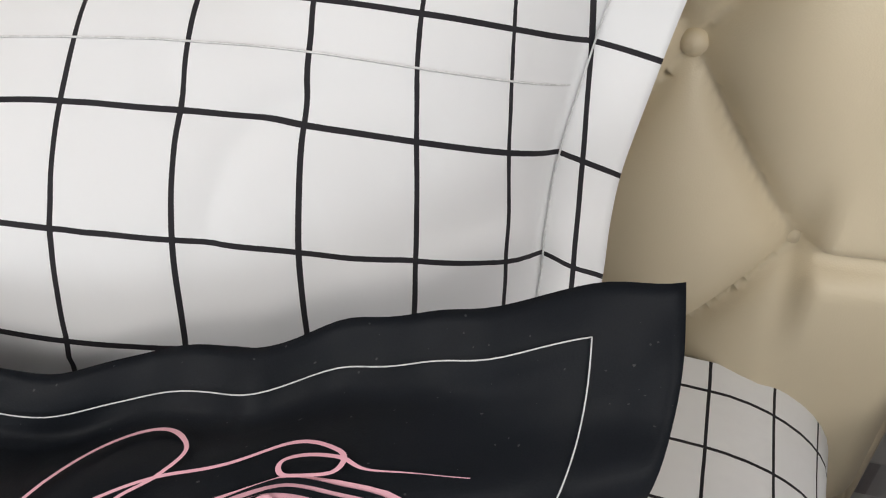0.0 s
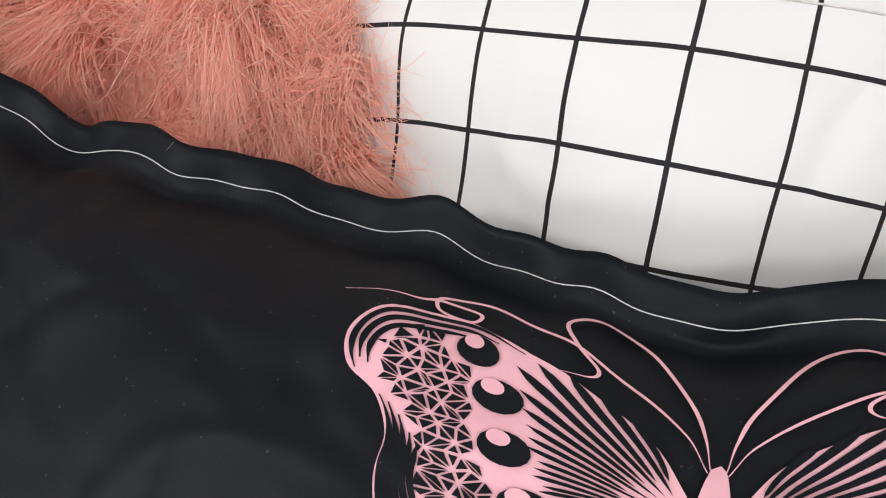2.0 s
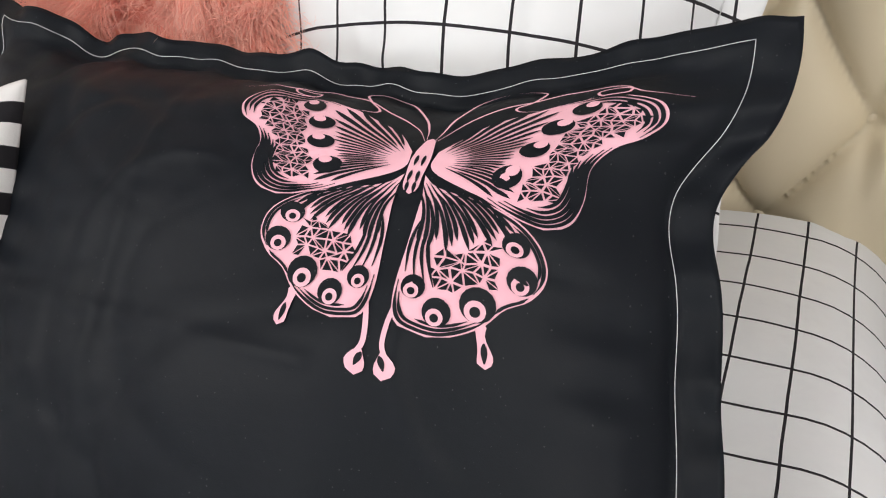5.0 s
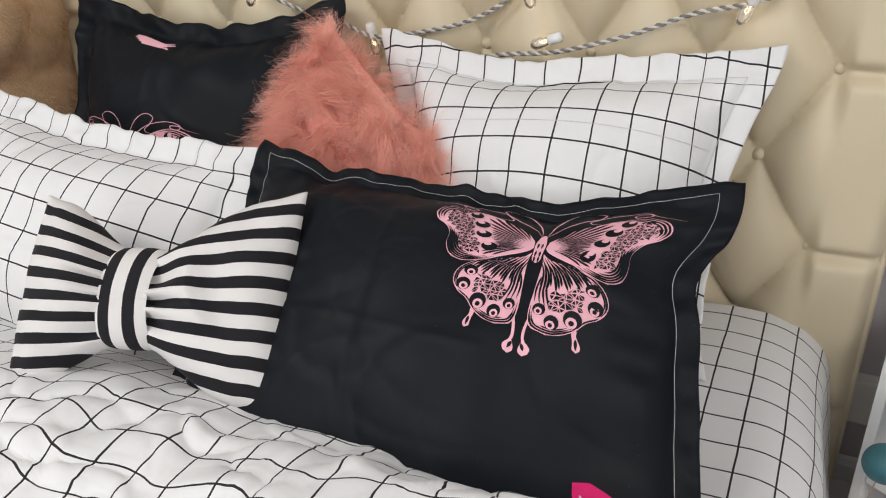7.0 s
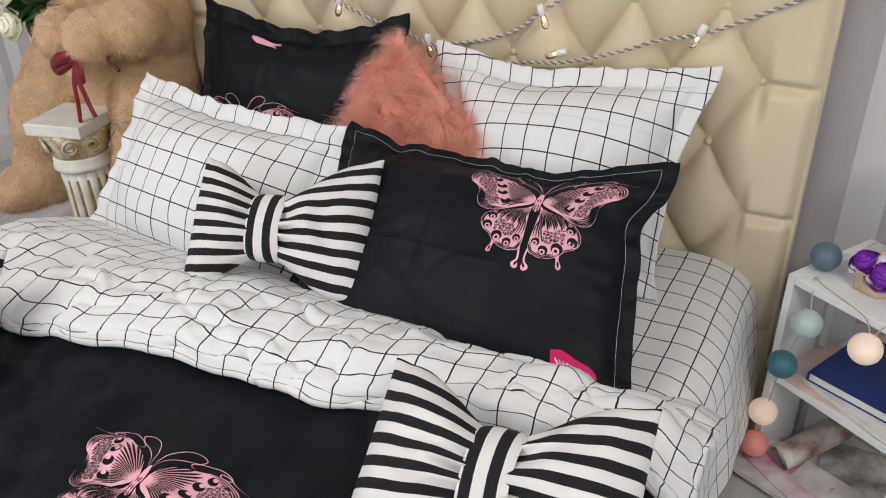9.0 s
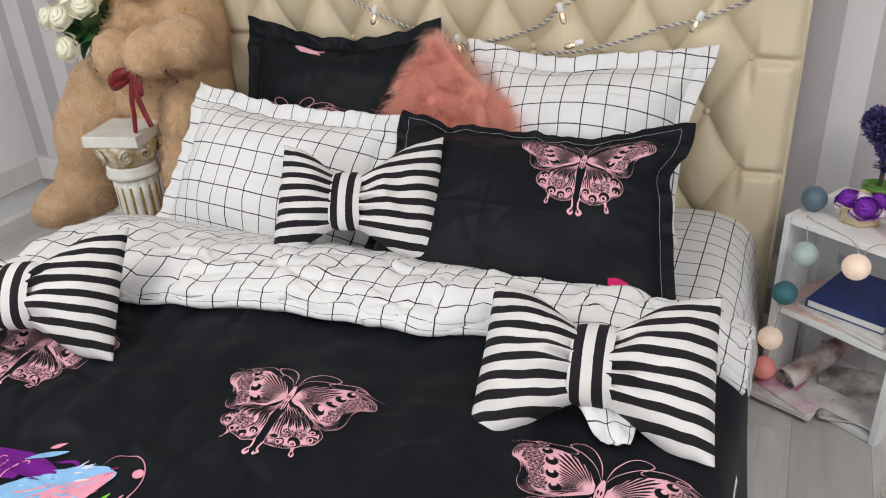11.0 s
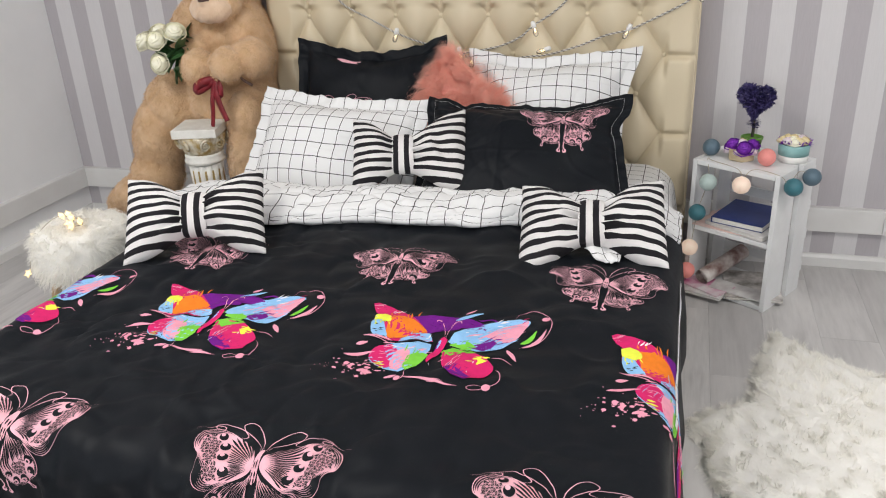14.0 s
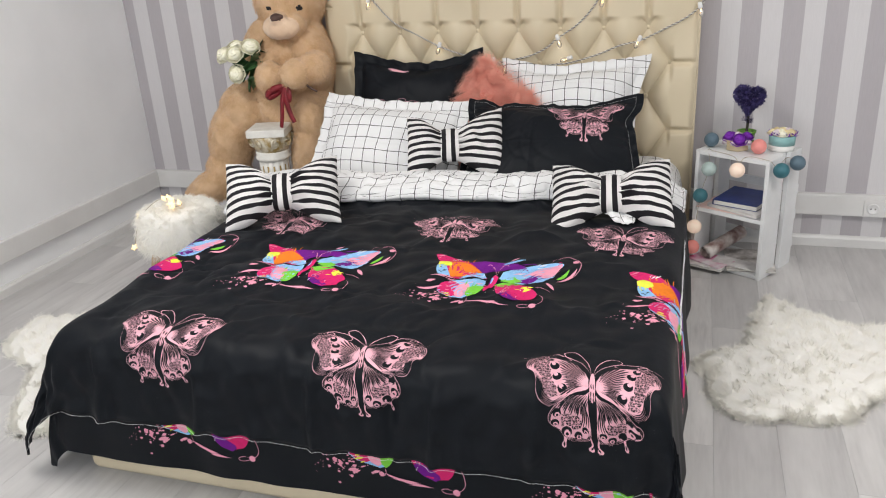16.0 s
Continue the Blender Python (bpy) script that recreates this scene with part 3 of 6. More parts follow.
    brush(.064, -.100, (.020, .010), 70, 14, P, .0005, (.012, .032))
    brush(.040, -.070, (.012, .020), 72, 12, R, .0006, (.02, .05), .003)
    ink.fill([(.004, -.008), (.034, -.003), (.074, -.011), (.094, -.026), (.070, -.040), (.050, -.030), (.034, -.046), (.018, -.026)], G, .0006)
    brush(.052, -.034, (.022, .006), 95, 9, G, .0007, (.012, .030))
    ink.fill([(.090, -.048), (.112, -.040), (.126, -.052), (.118, -.068), (.098, -.070)], Y, .0008)
    brush(.100, -.056, (.012, .008), 20, 6, Y, .0009, (.012, .026))
    brush(.080, -.080, (.030, .024), 75, 9, W, .0009, (.008, .022), .002)
    # body and the dark veins beside it
    ink.ribbon([(-.170, -.004), (-.120, -.010), (-.070, -.002), (-.022, .010)], .006, K, lift=.0012)
    ink.ribbon([(.008, .004), (.040, -.004), (.076, -.022)], .006, K, lift=.0012)
    ink.fill([(-.004, .036), (.006, .030), (.008, .008), (.004, -.024), (-.002, -.060), (-.010, -.086), (-.016, -.074), (-.016, -.034), (-.012, .004), (-.010, .026)], C, .0014)
    ink.slit((-.008, .024), (-.010, -.008), .006, B, 0, .0016)
    ink.slit((-.011, .024), (-.014, -.020), .0030, P, 0, .0016)
    # feelers
    ink.ribbon([(-.002, .036), (-.012, .072), (-.028, .108), (-.042, .112), (-.044, .100)], .0024, R)
    ink.ribbon([(.002, .036), (.002, .074), (.006, .106), (.018, .114), (.022, .104)], .0024, R)
    # loops with a bead
    ink.ribbon([(.150, .150), (.160, .176), (.194, .188), (.232, .164), (.246, .120), (.230, .064), (.182, .030)], .0018, R)
    ink.disc(.228, .150, .010, R, .0002)
    ink.slit((.188, .036), (.236, .104), .011, R, -.012)
    ink.slit((.182, .050), (.214, .098), .013, G, -.006)
    ink.ribbon([(.144, -.078), (.166, -.104), (.172, -.142), (.149, -.166), (.118, -.176), (.106, -.168), (.124, -.160), (.149, -.166)], .0018, R)
    ink.disc(.149, -.165, .010, R, .0002)
    ink.ribbon([(.134, -.046), (.158, -.040), (.182, -.052)], .0018, R)
    ink.slit((.160, .000), (.188, -.034), .013, R)
    ink.slit((.004, .116), (.066, .158), .017, B, .004)
    ink.slit((.020, .158), (.044, .176), .012, R)
    ink.ribbon([(.060, .130), (.096, .142), (.122, .122)], .006, P)
    # strokes and splashes thrown off the lower left wing
    ink.slit((-.205, -.040), (-.178, -.030), .013, R)
    ink.slit((-.200, -.004), (-.128, -.020), .009, R, .008)
    ink.slit((-.176, .000), (-.112, -.016), .008, R, .008)
    ink.slit((-.220, -.086), (-.150, -.060), .010, R)
    ink.ribbon([(-.052, -.124), (-.052, -.146), (-.070, -.156)], .0016, R)
    for i in range(8):
        ink.slit((-.056 + .010 * i, -.150 - .0016 * i + g.normal() * .003), (.020 + .009 * i, -.160 - .001 * i + g.normal() * .003), .0036, R)
    for i in range(64):
        t = abs(g.normal()) * .5
        x, y = -.150 - .075 * t + g.normal() * .022, -.118 - .020 * t + g.normal() * .024
        ink.disc(x, y, .0012 + .0052 * g.random() ** 3, R, squash=g.uniform(.6, 1.2))
    for i in range(9):
        x, y = -.128 + g.normal() * .030, -.138 + g.normal() * .010
        d = g.uniform(.006, .018)
        ink.slit((x - d, y - d * .35), (x + d * .6, y + d * .3), g.uniform(.004, .010), R)
    ink.disc(-.064, -.147, .008, R, .0001)
    return ink


LACE, SPLASH = lace_butterfly(), paint_butterfly()

# ---------------------------------------------------------------- the room
WALL_Y, WALL_X = 0.222, -2.405
thing("wall_north", box("wall_north", WALL_X - .15, 3.35, WALL_Y, WALL_Y + .15, 0, 2.6, M_PAPER, 0), "wall with pale grey and mauve striped wallpaper", "wall", kind="structure")
thing("wall_west", box("wall_west", WALL_X - .15, WALL_X, -5.65, WALL_Y, 0, 2.6, M_WALL, 0), "plain white painted wall beside the bed", "wall", kind="structure")
thing("wall_east", box("wall_east", 3.2, 3.35, -5.5, WALL_Y, 0, 2.6, M_WALL, 0), "plain white painted wall", "wall", kind="structure")
thing("wall_south", box("wall_south", WALL_X, 3.35, -5.65, -5.5, 0, 2.6, M_WALL, 0), "plain white painted wall", "wall", kind="structure")
thing("ceiling", box("ceiling", WALL_X - .15, 3.35, -5.65, WALL_Y + .15, 2.6, 2.7, M_CEIL, 0), "plain white ceiling", "ceiling", kind="structure")
floor = thing("floor", box("floor", WALL_X - .15, 3.35, -5.65, WALL_Y + .15, -.12, -.012, M_TRIM, 0), "light grey wood-look laminate floor", "floor", kind="structure")


def molding(name, depth, prof, label):
    """Trim along the back and the left wall, from a (depth, height) outline."""
    p = np.array(prof) * (depth, 1)
    n = len(p)
    path = [((3.2, WALL_Y), (0, -1)), ((WALL_X, WALL_Y), (1, -1)), ((WALL_X, -5.5), (1, 0))]
    v = [(x + nx * d, y + ny * d, z) for (x, y), (nx, ny) in path for d, z in p]
    f = [(k * n + i, k * n + (i + 1) % n, (k + 1) * n + (i + 1) % n, (k + 1) * n + i) for k in range(2) for i in range(n)]
    return thing(name, mesh_of(name, v, f, M_TRIM, smooth=False), label, "trim", kind="structure")


molding("baseboard", .018, [(0, 0), (1, 0), (1, .040), (.6, .052), (0, .055)], "off-white skirting board along the floor")
molding("trim", .03, [(0, .165), (1, .165), (1.05, .17), (1.05, .262), (1, .268), (0, .268)], "white plastic cable trunking along the wall")

# ---------------------------------------------------------------- bed
BX = -0.165
bed = new("bed")
tagged(bed, "double bed with cream faux leather frame and tufted headboard", "bed")
piece("bed_frame", box("bed_frame", BX - .86, BX + .86, -2.10, .03, .0, .15, M_LEATHER, .03, 4), bed, "cream upholstered low bed frame")
piece("mattress", box("mattress", BX - .82, BX + .82, -2.06, .0, .152, .450, M_TRIM, .05, 4), bed)

HB0, HB1, HBT, HBY = BX - .905, BX + .905, 1.262, 0.075


def headboard_mesh():
    nx, nz = 300, 210
    x, z = np.meshgrid(np.linspace(HB0, HB1, nx), np.linspace(.10, HBT, nz), indexing="ij")
    # distance to the nearest button of the diamond lattice
    a = (x - .52) / .2
    b = (z - 1.070) / .311
    u, v = a + b, a - b
    fu, fv = u - np.round(u), v - np.round(v)
    inside = (x > HB0 + .12) & (x < .64) & (z < 1.14)
    groove = np.minimum(np.abs(fu), np.abs(fv))
    puff = np.clip(np.abs(np.sin(np.pi * u)) * np.abs(np.sin(np.pi * v)), 0, 1) ** .42
    edge_pleat = np.exp(-((np.mod(z - 1.070 + .1555 + .1555, .311) - .1555) / .012) ** 2)
    rim = np.where(x > 0, (x - .62) / (HB1 - .62), (HB0 + .13 - x) / .13)
    top = (z - 1.10) / (HBT - 1.10)
    flat = np.clip(np.maximum(rim, top), 0, 1)
    # past the last buttons the leather runs smooth, with a pleat from each button to the edge
    pleat = np.where(rim > top, edge_pleat, np.exp(-((np.mod(x - .52 + .1, .2) - .1) / .012) ** 2))
    h = np.where(flat > 0, .9 - .55 * pleat * (1 - flat) ** .3 - .0 * flat, puff)
    h = np.where((flat > 0) & (flat < .15), h * flat / .15 + puff * (1 - flat / .15), h)
    y = HBY - .052 * h + .004 * waves(x, z, 5, .4)
    # rounded upper corners and edge
    for c in (HB0 + .11, HB1 - .11):
        dx, dz = (x - c) * (1 if c > 0 else -1), z - (HBT - .11)
        d = np.sqrt(dx ** 2 + dz ** 2)
        out = (dx > 0) & (dz > 0)
        m = np.maximum(dx, dz)
        s = np.where(out & (d > 1e-6), m / np.maximum(d, 1e-6), 1)
        x = np.where(out, c + (x - c) * s, x)
        z = np.where(out, HBT - .11 + dz * s, z)
    e = np.minimum.reduce([(x - HB0), (HB1 - x), (HBT - z)])
    y = y + .03 * np.clip(1 - np.maximum(e, 0) / .03, 0, 1) ** 2
    p = np.stack([x, y, z], -1).reshape(-1, 3)
    back = p.copy()
    back[:, 1] = WALL_Y - .02
    f = np.vstack([grid_faces(nx, nz)])
    rim_i = [i * nz for i in range(nx)] + [(nx - 1) * nz + j for j in range(1, nz)] + [i * nz + nz - 1 for i in range(nx - 2, -1, -1)] + [j for j in range(nz - 2, 0, -1)]
    n = len(p)
    ring = back[rim_i]
    side = [(rim_i[k], rim_i[(k + 1) % len(rim_i)], n + (k + 1) % len(rim_i), n + k) for k in range(len(rim_i))]
    return mesh_of("headboard", np.vstack([p, ring]), [*f.tolist(), *side, list(range(n, n + len(ring)))[::-1]], M_LEATHER)


headboard = piece("headboard", headboard_mesh(), bed, "cream diamond-tufted faux leather headboard")


def button_mesh():
    v, f = [], []
    prof = [(0, -.011), (.006, -.010), (.0095, -.0065), (.0105, -.002), (.009, .004)]
    n = 14
    for r, y in prof:
        for i in range(n):
            v.append((r * math.cos(6.2832 * i / n), y, r * math.sin(6.2832 * i / n)))
    for k in range(len(prof) - 1):
        for i in range(n):
            j = (i + 1) % n
            f.append((k * n + i, k * n + j, (k + 1) * n + j, (k + 1) * n + i))
    return mesh_of("button", v, f, M_LEATHER)


BUTTON = button_mesh()
for row in range(8):
    z = 1.070 - .1555 * row
    x = .52 if row % 2 == 0 else .61
    while x > HB0 + .1 and z > .35:
        ob = piece("button", BUTTON, headboard)
        ob.location = (x - (.0 if row % 2 == 0 else -.01), HBY - .002, z)
        x -= .2
corner = [(HB1 - .11 + .11 * math.sin(a), HBT - .11 + .11 * math.cos(a)) for a in np.linspace(0, math.pi / 2, 8)]
right = [(x, z) for x, z in corner] + [(HB1, .6), (HB1, .1)]
rim_path = [(2 * BX - x, HBY - .012, z) for x, z in right[::-1]] + [(x, HBY - .012, z) for x, z in right]
piece("piping", tube("piping", spline(rim_path, 160), .006, M_PIPING, 8), headboard, "thin cream piping")


# ---------------------------------------------------------------- bedding
def bend(d, r, slope):
    """How far out and down cloth lies, d along it past where it starts to bend."""
    lim = math.radians(90 - slope)
    a = np.clip(d / r, 0, lim)
    out = np.where(d < 0, d, r * np.sin(a))
    down = np.where(d < 0, 0, r * (1 - np.cos(a)))
    rest = np.maximum(d - r * lim, 0)
    return out + rest * math.cos(lim), down + rest * math.sin(lim)


def drape(x0, x1, y1, top, r, slopes):
    """A cloth surface over the bed: cloth coordinates to places."""
    def surface(u, v):
        ol, hl = bend(x0 + r - u, r, slopes[0])
        orr, hr = bend(u - (x1 - r), r, slopes[1])
        of, hf = bend((y1 + r) - v, r, slopes[2])
        x = np.where(u < x0 + r, x0 + r - ol, np.where(u > x1 - r, x1 - r + orr, u))
        y = np.where(v < y1 + r, y1 + r - of, v)
        h = np.sqrt((hl + hr) ** 2 + hf ** 2)
        w = np.clip(h / .25, 0, 1)
        z = top - h + .016 * np.clip(v + 1.6, -.5, .5) + .006 * waves(u, v, 21, .45) * (1 - .5 * w)
        x = x + w * .014 * waves(v, u * .3, 22, .28) * np.sign(u - (x0 + x1) / 2) * (hl + hr > 0)
        y = y - w * .012 * waves(u, v * .3, 23, .30) * (hf > 0)
        return np.stack([x, y, np.maximum(z, .012)], -1)
    return surface


duvet_at = drape(BX - .850, BX + .90, -2.155, .530, .075, (30, 6, 4))


def duvet_at2(u, v):
    p = duvet_at(u, v)
    flat = np.interp(np.abs(u - BX), [0, .7, .85], [1, 1, 0])
    hang = smooth01((-2.06 - v) / .12)
    for c, wide, deep in ((-.84, .020, .016), (-.52, .014, .010), (-.17, .012, .016), (.05, .016, -.012), (.17, .012, .013), (.42, .018, .012), (.66, .014, .015)):
        p[..., 1] -= hang * deep * np.exp(-((u - c - .06 * (v + 2.2)) / wide) ** 2)
    p[..., 1] += hang * .006 * waves(u, v, 35, .12)
    p[..., 2] += flat * (.0050 * waves(u, v, 31, .17) + .0050 * creases(u, v, 33, 150, .012, .12, (-1.0, .7, -2.2, -.8)))
    return p


def cloth(name, surface, u0, u1, v0, v1, nu, nv, m, thick=.006):
    u, v = np.meshgrid(np.linspace(u0, u1, nu), np.linspace(v0, v1, nv), indexing="ij")
    p = surface(u, v).reshape(-1, 3)
    return mesh_of(name, p, grid_faces(nu, nv), m, np.stack([u, v], -1).reshape(-1, 2))


duvet = thing("duvet", cloth("duvet", duvet_at2, BX - 1.24, BX + 1.25, -2.385, -.80, 250, 200, M_BLACK), "black cotton duvet with pink and multicoloured butterfly prints", "duvet")
duvet.modifiers.new("thickness", "SOLIDIFY").thickness = .008
duvet.modifiers["thickness"].offset = -1
for x, y, t, k in ((-.058, -1.192, 1, .70), (.540, -1.218, -4, .70), (-.685, -1.20, 0, .70), (-.638, -2.104, 3, .80), (-.036, -2.108, 1, .80), (.552, -2.126, -3, .80)):
    LACE.lay("butterfly_print", duvet_at2, x, y, .80, t, [M_PINK, M_BLACK], duvet, label="pink lace butterfly print", tall=k, low=.88, high=.94 if y < -2 else .84, lean=.09 + .1 * x if y < -2 else .04)
for x, y, t in ((-.424, -1.598, 2), (.190, -1.602, 0), (.812, -1.632, 0), (-1.03, -1.59, 2)):
    SPLASH.lay("butterfly_print", duvet_at2, x, y, 1, t, PAINT, duvet, label="multicoloured splashed butterfly print")

hem_u = np.linspace(BX - 1.235, BX + 1.245, 300)
piece("hem", tube("hem", duvet_at2(hem_u, np.full(300, -2.385)) + (0, -.004, -.003), .0005, M_THREAD, 5), duvet, "thin white hem edge")

edge_v = np.linspace(-1.72, -1.02, 160)
edge_u = BX + .925 + .006 * waves(edge_v, edge_v * .3, 37, .30)
rim_a, rim_b = duvet_at2(edge_u, edge_v) + (.004, 0, 0), duvet_at2(edge_u + .014, edge_v) + (.006, 0, 0)
piece("lining", mesh_of("lining", np.stack([rim_a, rim_b], 1).reshape(-1, 3), grid_faces(160, 2), M_GING, np.stack([np.repeat(edge_v, 2), np.tile((.01, .024), 160)], 1)), duvet, "white checked lining showing at the open edge")

skirt_at = drape(BX - .90, BX + .845, -2.125, .44, .06, (16, 5, 1))
skirt = thing("bed_sheet", cloth("bed_sheet", skirt_at, BX - 1.30, BX + 1.22, -2.45, -.25, 200, 120, M_BLACK), "black cotton sheet hanging below the duvet", "sheet")
for x in (-.55, .06, .67):
    SPLASH.lay("butterfly_print", skirt_at, x, -2.206, 1.0, 0, PAINT, skirt, label="multicoloured splashed butterfly print")

sheet_at = drape(BX - .86, BX + .862, -3.0, .468, .11, (10, 10, 5))
sheet = thing("fitted_sheet", cloth("fitted_sheet", sheet_at, BX - 1.14, BX + 1.15, -1.1, .03, 130, 80, M_GING), "white cotton sheet with a thin black check", "sheet")

FOLD_Y = [-.50, -.58, -.67, -.76, -.86, -.945, -.96, -.93, -.90]
FOLD_Z = [.475, .525, .570, .598, .606, .585, .558, .540, .534]


def fold_at(u, w):
    """Turned-back end of the duvet: u across, w along the cloth from the pillows."""
    t = np.clip(w / .80, 0, 1) * 8
    y = np.interp(t, range(9), FOLD_Y)
    z = np.interp(t, range(9), FOLD_Z)
    lump = np.sin(np.pi * np.clip((t - 1) / 6, 0, 1))
    y = y + np.interp(u, [-1.1, -.6, -.25, .08, .22, .4, .8], [-.09, -.05, .03, .05, .09, .14, .12]) * np.clip(t / 5, 0, 1)
    z = z + lump * (.011 * waves(u, w, 41, .40) + .003 * waves(u, w, 42, .14)) + lump * (.0075 * creases(u, w, 43, 140, .009, .10, (-1.1, .8, 0, .8)) + .008 * creases(u, w, 45, 40, .024, .13, (-1.1, .8, .2, .8)))
    z = z - .04 * np.interp(u, [.18, .34, .6, .7], [0, 1, 1, .4]) * smooth01((3.6 - t) / 1.5)
    y = y + lump * .011 * waves(u, w * .4, 44, .22)
    over = np.maximum(np.abs(u - BX) - .82, 0)
    z = z - np.where(over > 0, over * 1.6 * np.clip(z - .3, .1, 1), 0)
    x = BX + np.clip(u - BX, -.82, .82) + np.sign(u - BX) * over * .65
    return np.stack([x, y, z], -1)


fold = thing("duvet_fold", cloth("duvet_fold", fold_at, BX - .99, BX + .93, 0, .80, 260, 110, M_GING), "turned-back white checked underside of the duvet", "duvet")
fold.modifiers.new("thickness", "SOLIDIFY").thickness = .008
fold.modifiers["thickness"].offset = -1


class Pillow:
    """A stuffed case with a flat flange; s and t run from -1 to 1 across and up."""

    def __init__(self, w, h, depth, flange, pinch, seed, top=None, back=.45, wrinkle=1.0, wave=.006, anchor=(0, 0), bow=0.0, round_=2.6, waist=None, flare=0.0, right=None):
        self.flare, self.right = flare, right
        self.anchor, self.bow, self.round, self.waist = anchor, bow, round_, pinch if waist is None else waist
        self.w, self.h, self.d, self.fl, self.p, self.seed, self.top, self.bk, self.wr, self.wv = w, h, depth, flange, pinch, seed, top, back, wrinkle, wave

    def at(self, u, v, side=1):
        s, t = u / (self.w / 2), v / (self.h / 2)
        a, b = 1 - 2 * self.fl / self.w, 1 - 2 * self.fl / self.h
        p, q = np.clip(np.abs(s) / a, 0, 1), np.clip(np.abs(t) / b, 0, 1)
        bulge = ((1 - p ** self.round) * (1 - q ** 2.6)) ** .62
        x = self.w / 2 * s * (1 - self.waist * (1 - np.clip(t * t, 0, 1)) ** 1.6) + self.flare * smooth01(-t * 1.1) * smooth01(s)
        y = self.h / 2 * t * (1 - self.p * (1 - np.clip(s * s, 0, 1)))
        if self.top is not None:
            curve = spline(np.array(self.top)[:, None], 161)[:, 0]
            y = y + np.interp(s, np.linspace(-1, 1, 161), curve) * smooth01((t - .1) / .9)
            y = y + (.0042 * waves(u, u * .2, self.seed + 9, .14) + .0018 * waves(u, u * .1, self.seed + 10, .05)) * smooth01((t - .6) / .4)
            x = x + .003 * waves(v, v * .2, self.seed + 8, .14) * smooth01((np.abs(s) - .7) / .3)
        if self.right is not None:
            x = x + np.interp(t, np.linspace(-1, 1, 81), spline(np.array(self.right)[:, None], 81)[:, 0]) * smooth01((s - .5) / .46)
        z = side * (self.d if side > 0 else self.d * self.bk) * bulge
        edge = np.clip(np.maximum((np.abs(s) - a) / (1 - a + 1e-6), (np.abs(t) - b) / (1 - b + 1e-6)) + .6, 0, 1)
        z = z + edge * self.wv * (waves(u, v, self.seed, .17) + .5 * waves(u, v, self.seed + 1, .07))
        mid = np.clip(bulge * 1.5, 0, 1)
        z = z + self.wr * (.0045 * waves(u, v, self.seed + 2, .2) * mid + .0025 * creases(u, v, self.seed + 3, 36, .012, .11) * mid)
        # creases pressed in while it lay folded
        z = z + self.wr * .0016 * mid * (np.exp(-((u + .07) / .006) ** 2) + np.exp(-((v + .03 + .03 * u) / .005) ** 2) * (u < .12))
        # puckers that run in from the seam
        pucker = np.exp(-((p - .93) / .12) ** 2) * np.sin(v * 95 + 2 * np.sin(v * 31)) + np.exp(-((q - .93) / .12) ** 2) * np.sin(u * 88 + 2 * np.sin(u * 27))
        z = z + self.wr * .0022 * pucker * (self.fl > 0)
        return np.stack([x, y, z], -1)

    def mesh(self, name, m, nu=120, nv=90):
        u, v = np.meshgrid(np.linspace(-self.w / 2, self.w / 2, nu), np.linspace(-self.h / 2, self.h / 2, nv), indexing="ij")
        a = self.at(u, v, 1).reshape(-1, 3)
        b = self.at(u, v, -1).reshape(-1, 3)
        b[:, 2] -= .004
        f = np.vstack([grid_faces(nu, nv), grid_faces(nu, nv, len(a), True)])
        r = [i * nv for i in range(nu)] + [(nu - 1) * nv + j for j in range(1, nv)] + [i * nv + nv - 1 for i in range(nu - 2, -1, -1)] + [j for j in range(nv - 2, 0, -1)]
        k = len(a)
        rim = [(r[i], k + r[i], k + r[(i + 1) % len(r)], r[(i + 1) % len(r)]) for i in range(len(r))]
        # cloth coordinates run along the bulged surface, from the anchor
        fine = np.linspace(-1, 1, 400)
        pu, pv = self.at(fine * self.w / 2, fine * 0), self.at(fine * 0, fine * self.h / 2)
        au = np.concatenate([[0], np.cumsum(np.linalg.norm(np.diff(pu, axis=0), axis=1))])
        av = np.concatenate([[0], np.cumsum(np.linalg.norm(np.diff(pv, axis=0), axis=1))])
        flat_x = self.at(u, v)[..., 0]
        cu, cv = np.interp(flat_x, pu[:, 0], au), np.interp(v, fine * self.h / 2, av)
        cu = cu + np.maximum(flat_x - pu[-1, 0], 0) + np.minimum(flat_x - pu[0, 0], 0)
        cu -= np.interp(self.anchor[0], pu[:, 0], au)
        cv -= np.interp(self.anchor[1], fine * self.h / 2, av)
        uv = np.stack([cu, cv + self.bow * (u * u - self.anchor[0] ** 2)], -1).reshape(-1, 2)
        return mesh_of(name, np.vstack([a, b]), [*f.tolist(), *rim], m, np.vstack([uv, uv + .03]))

    def seam(self, name, m, parent, radius=.0011, label="", du=None, dv=None):
        a, b = self.w / 2 - (du or self.fl - .004), self.h / 2 - (dv or self.fl - .004)
        u = np.concatenate([np.linspace(-a, a, 150), np.full(100, a), np.linspace(a, -a, 150), np.full(100, -a)])
        v = np.concatenate([np.full(150, b), np.linspace(b, -b, 100), np.full(150, -b), np.linspace(-b, b, 100)])
        return piece(name, tube(name, self.at(u, v) + (0, 0, .0022), radius, m, 5), parent, label)


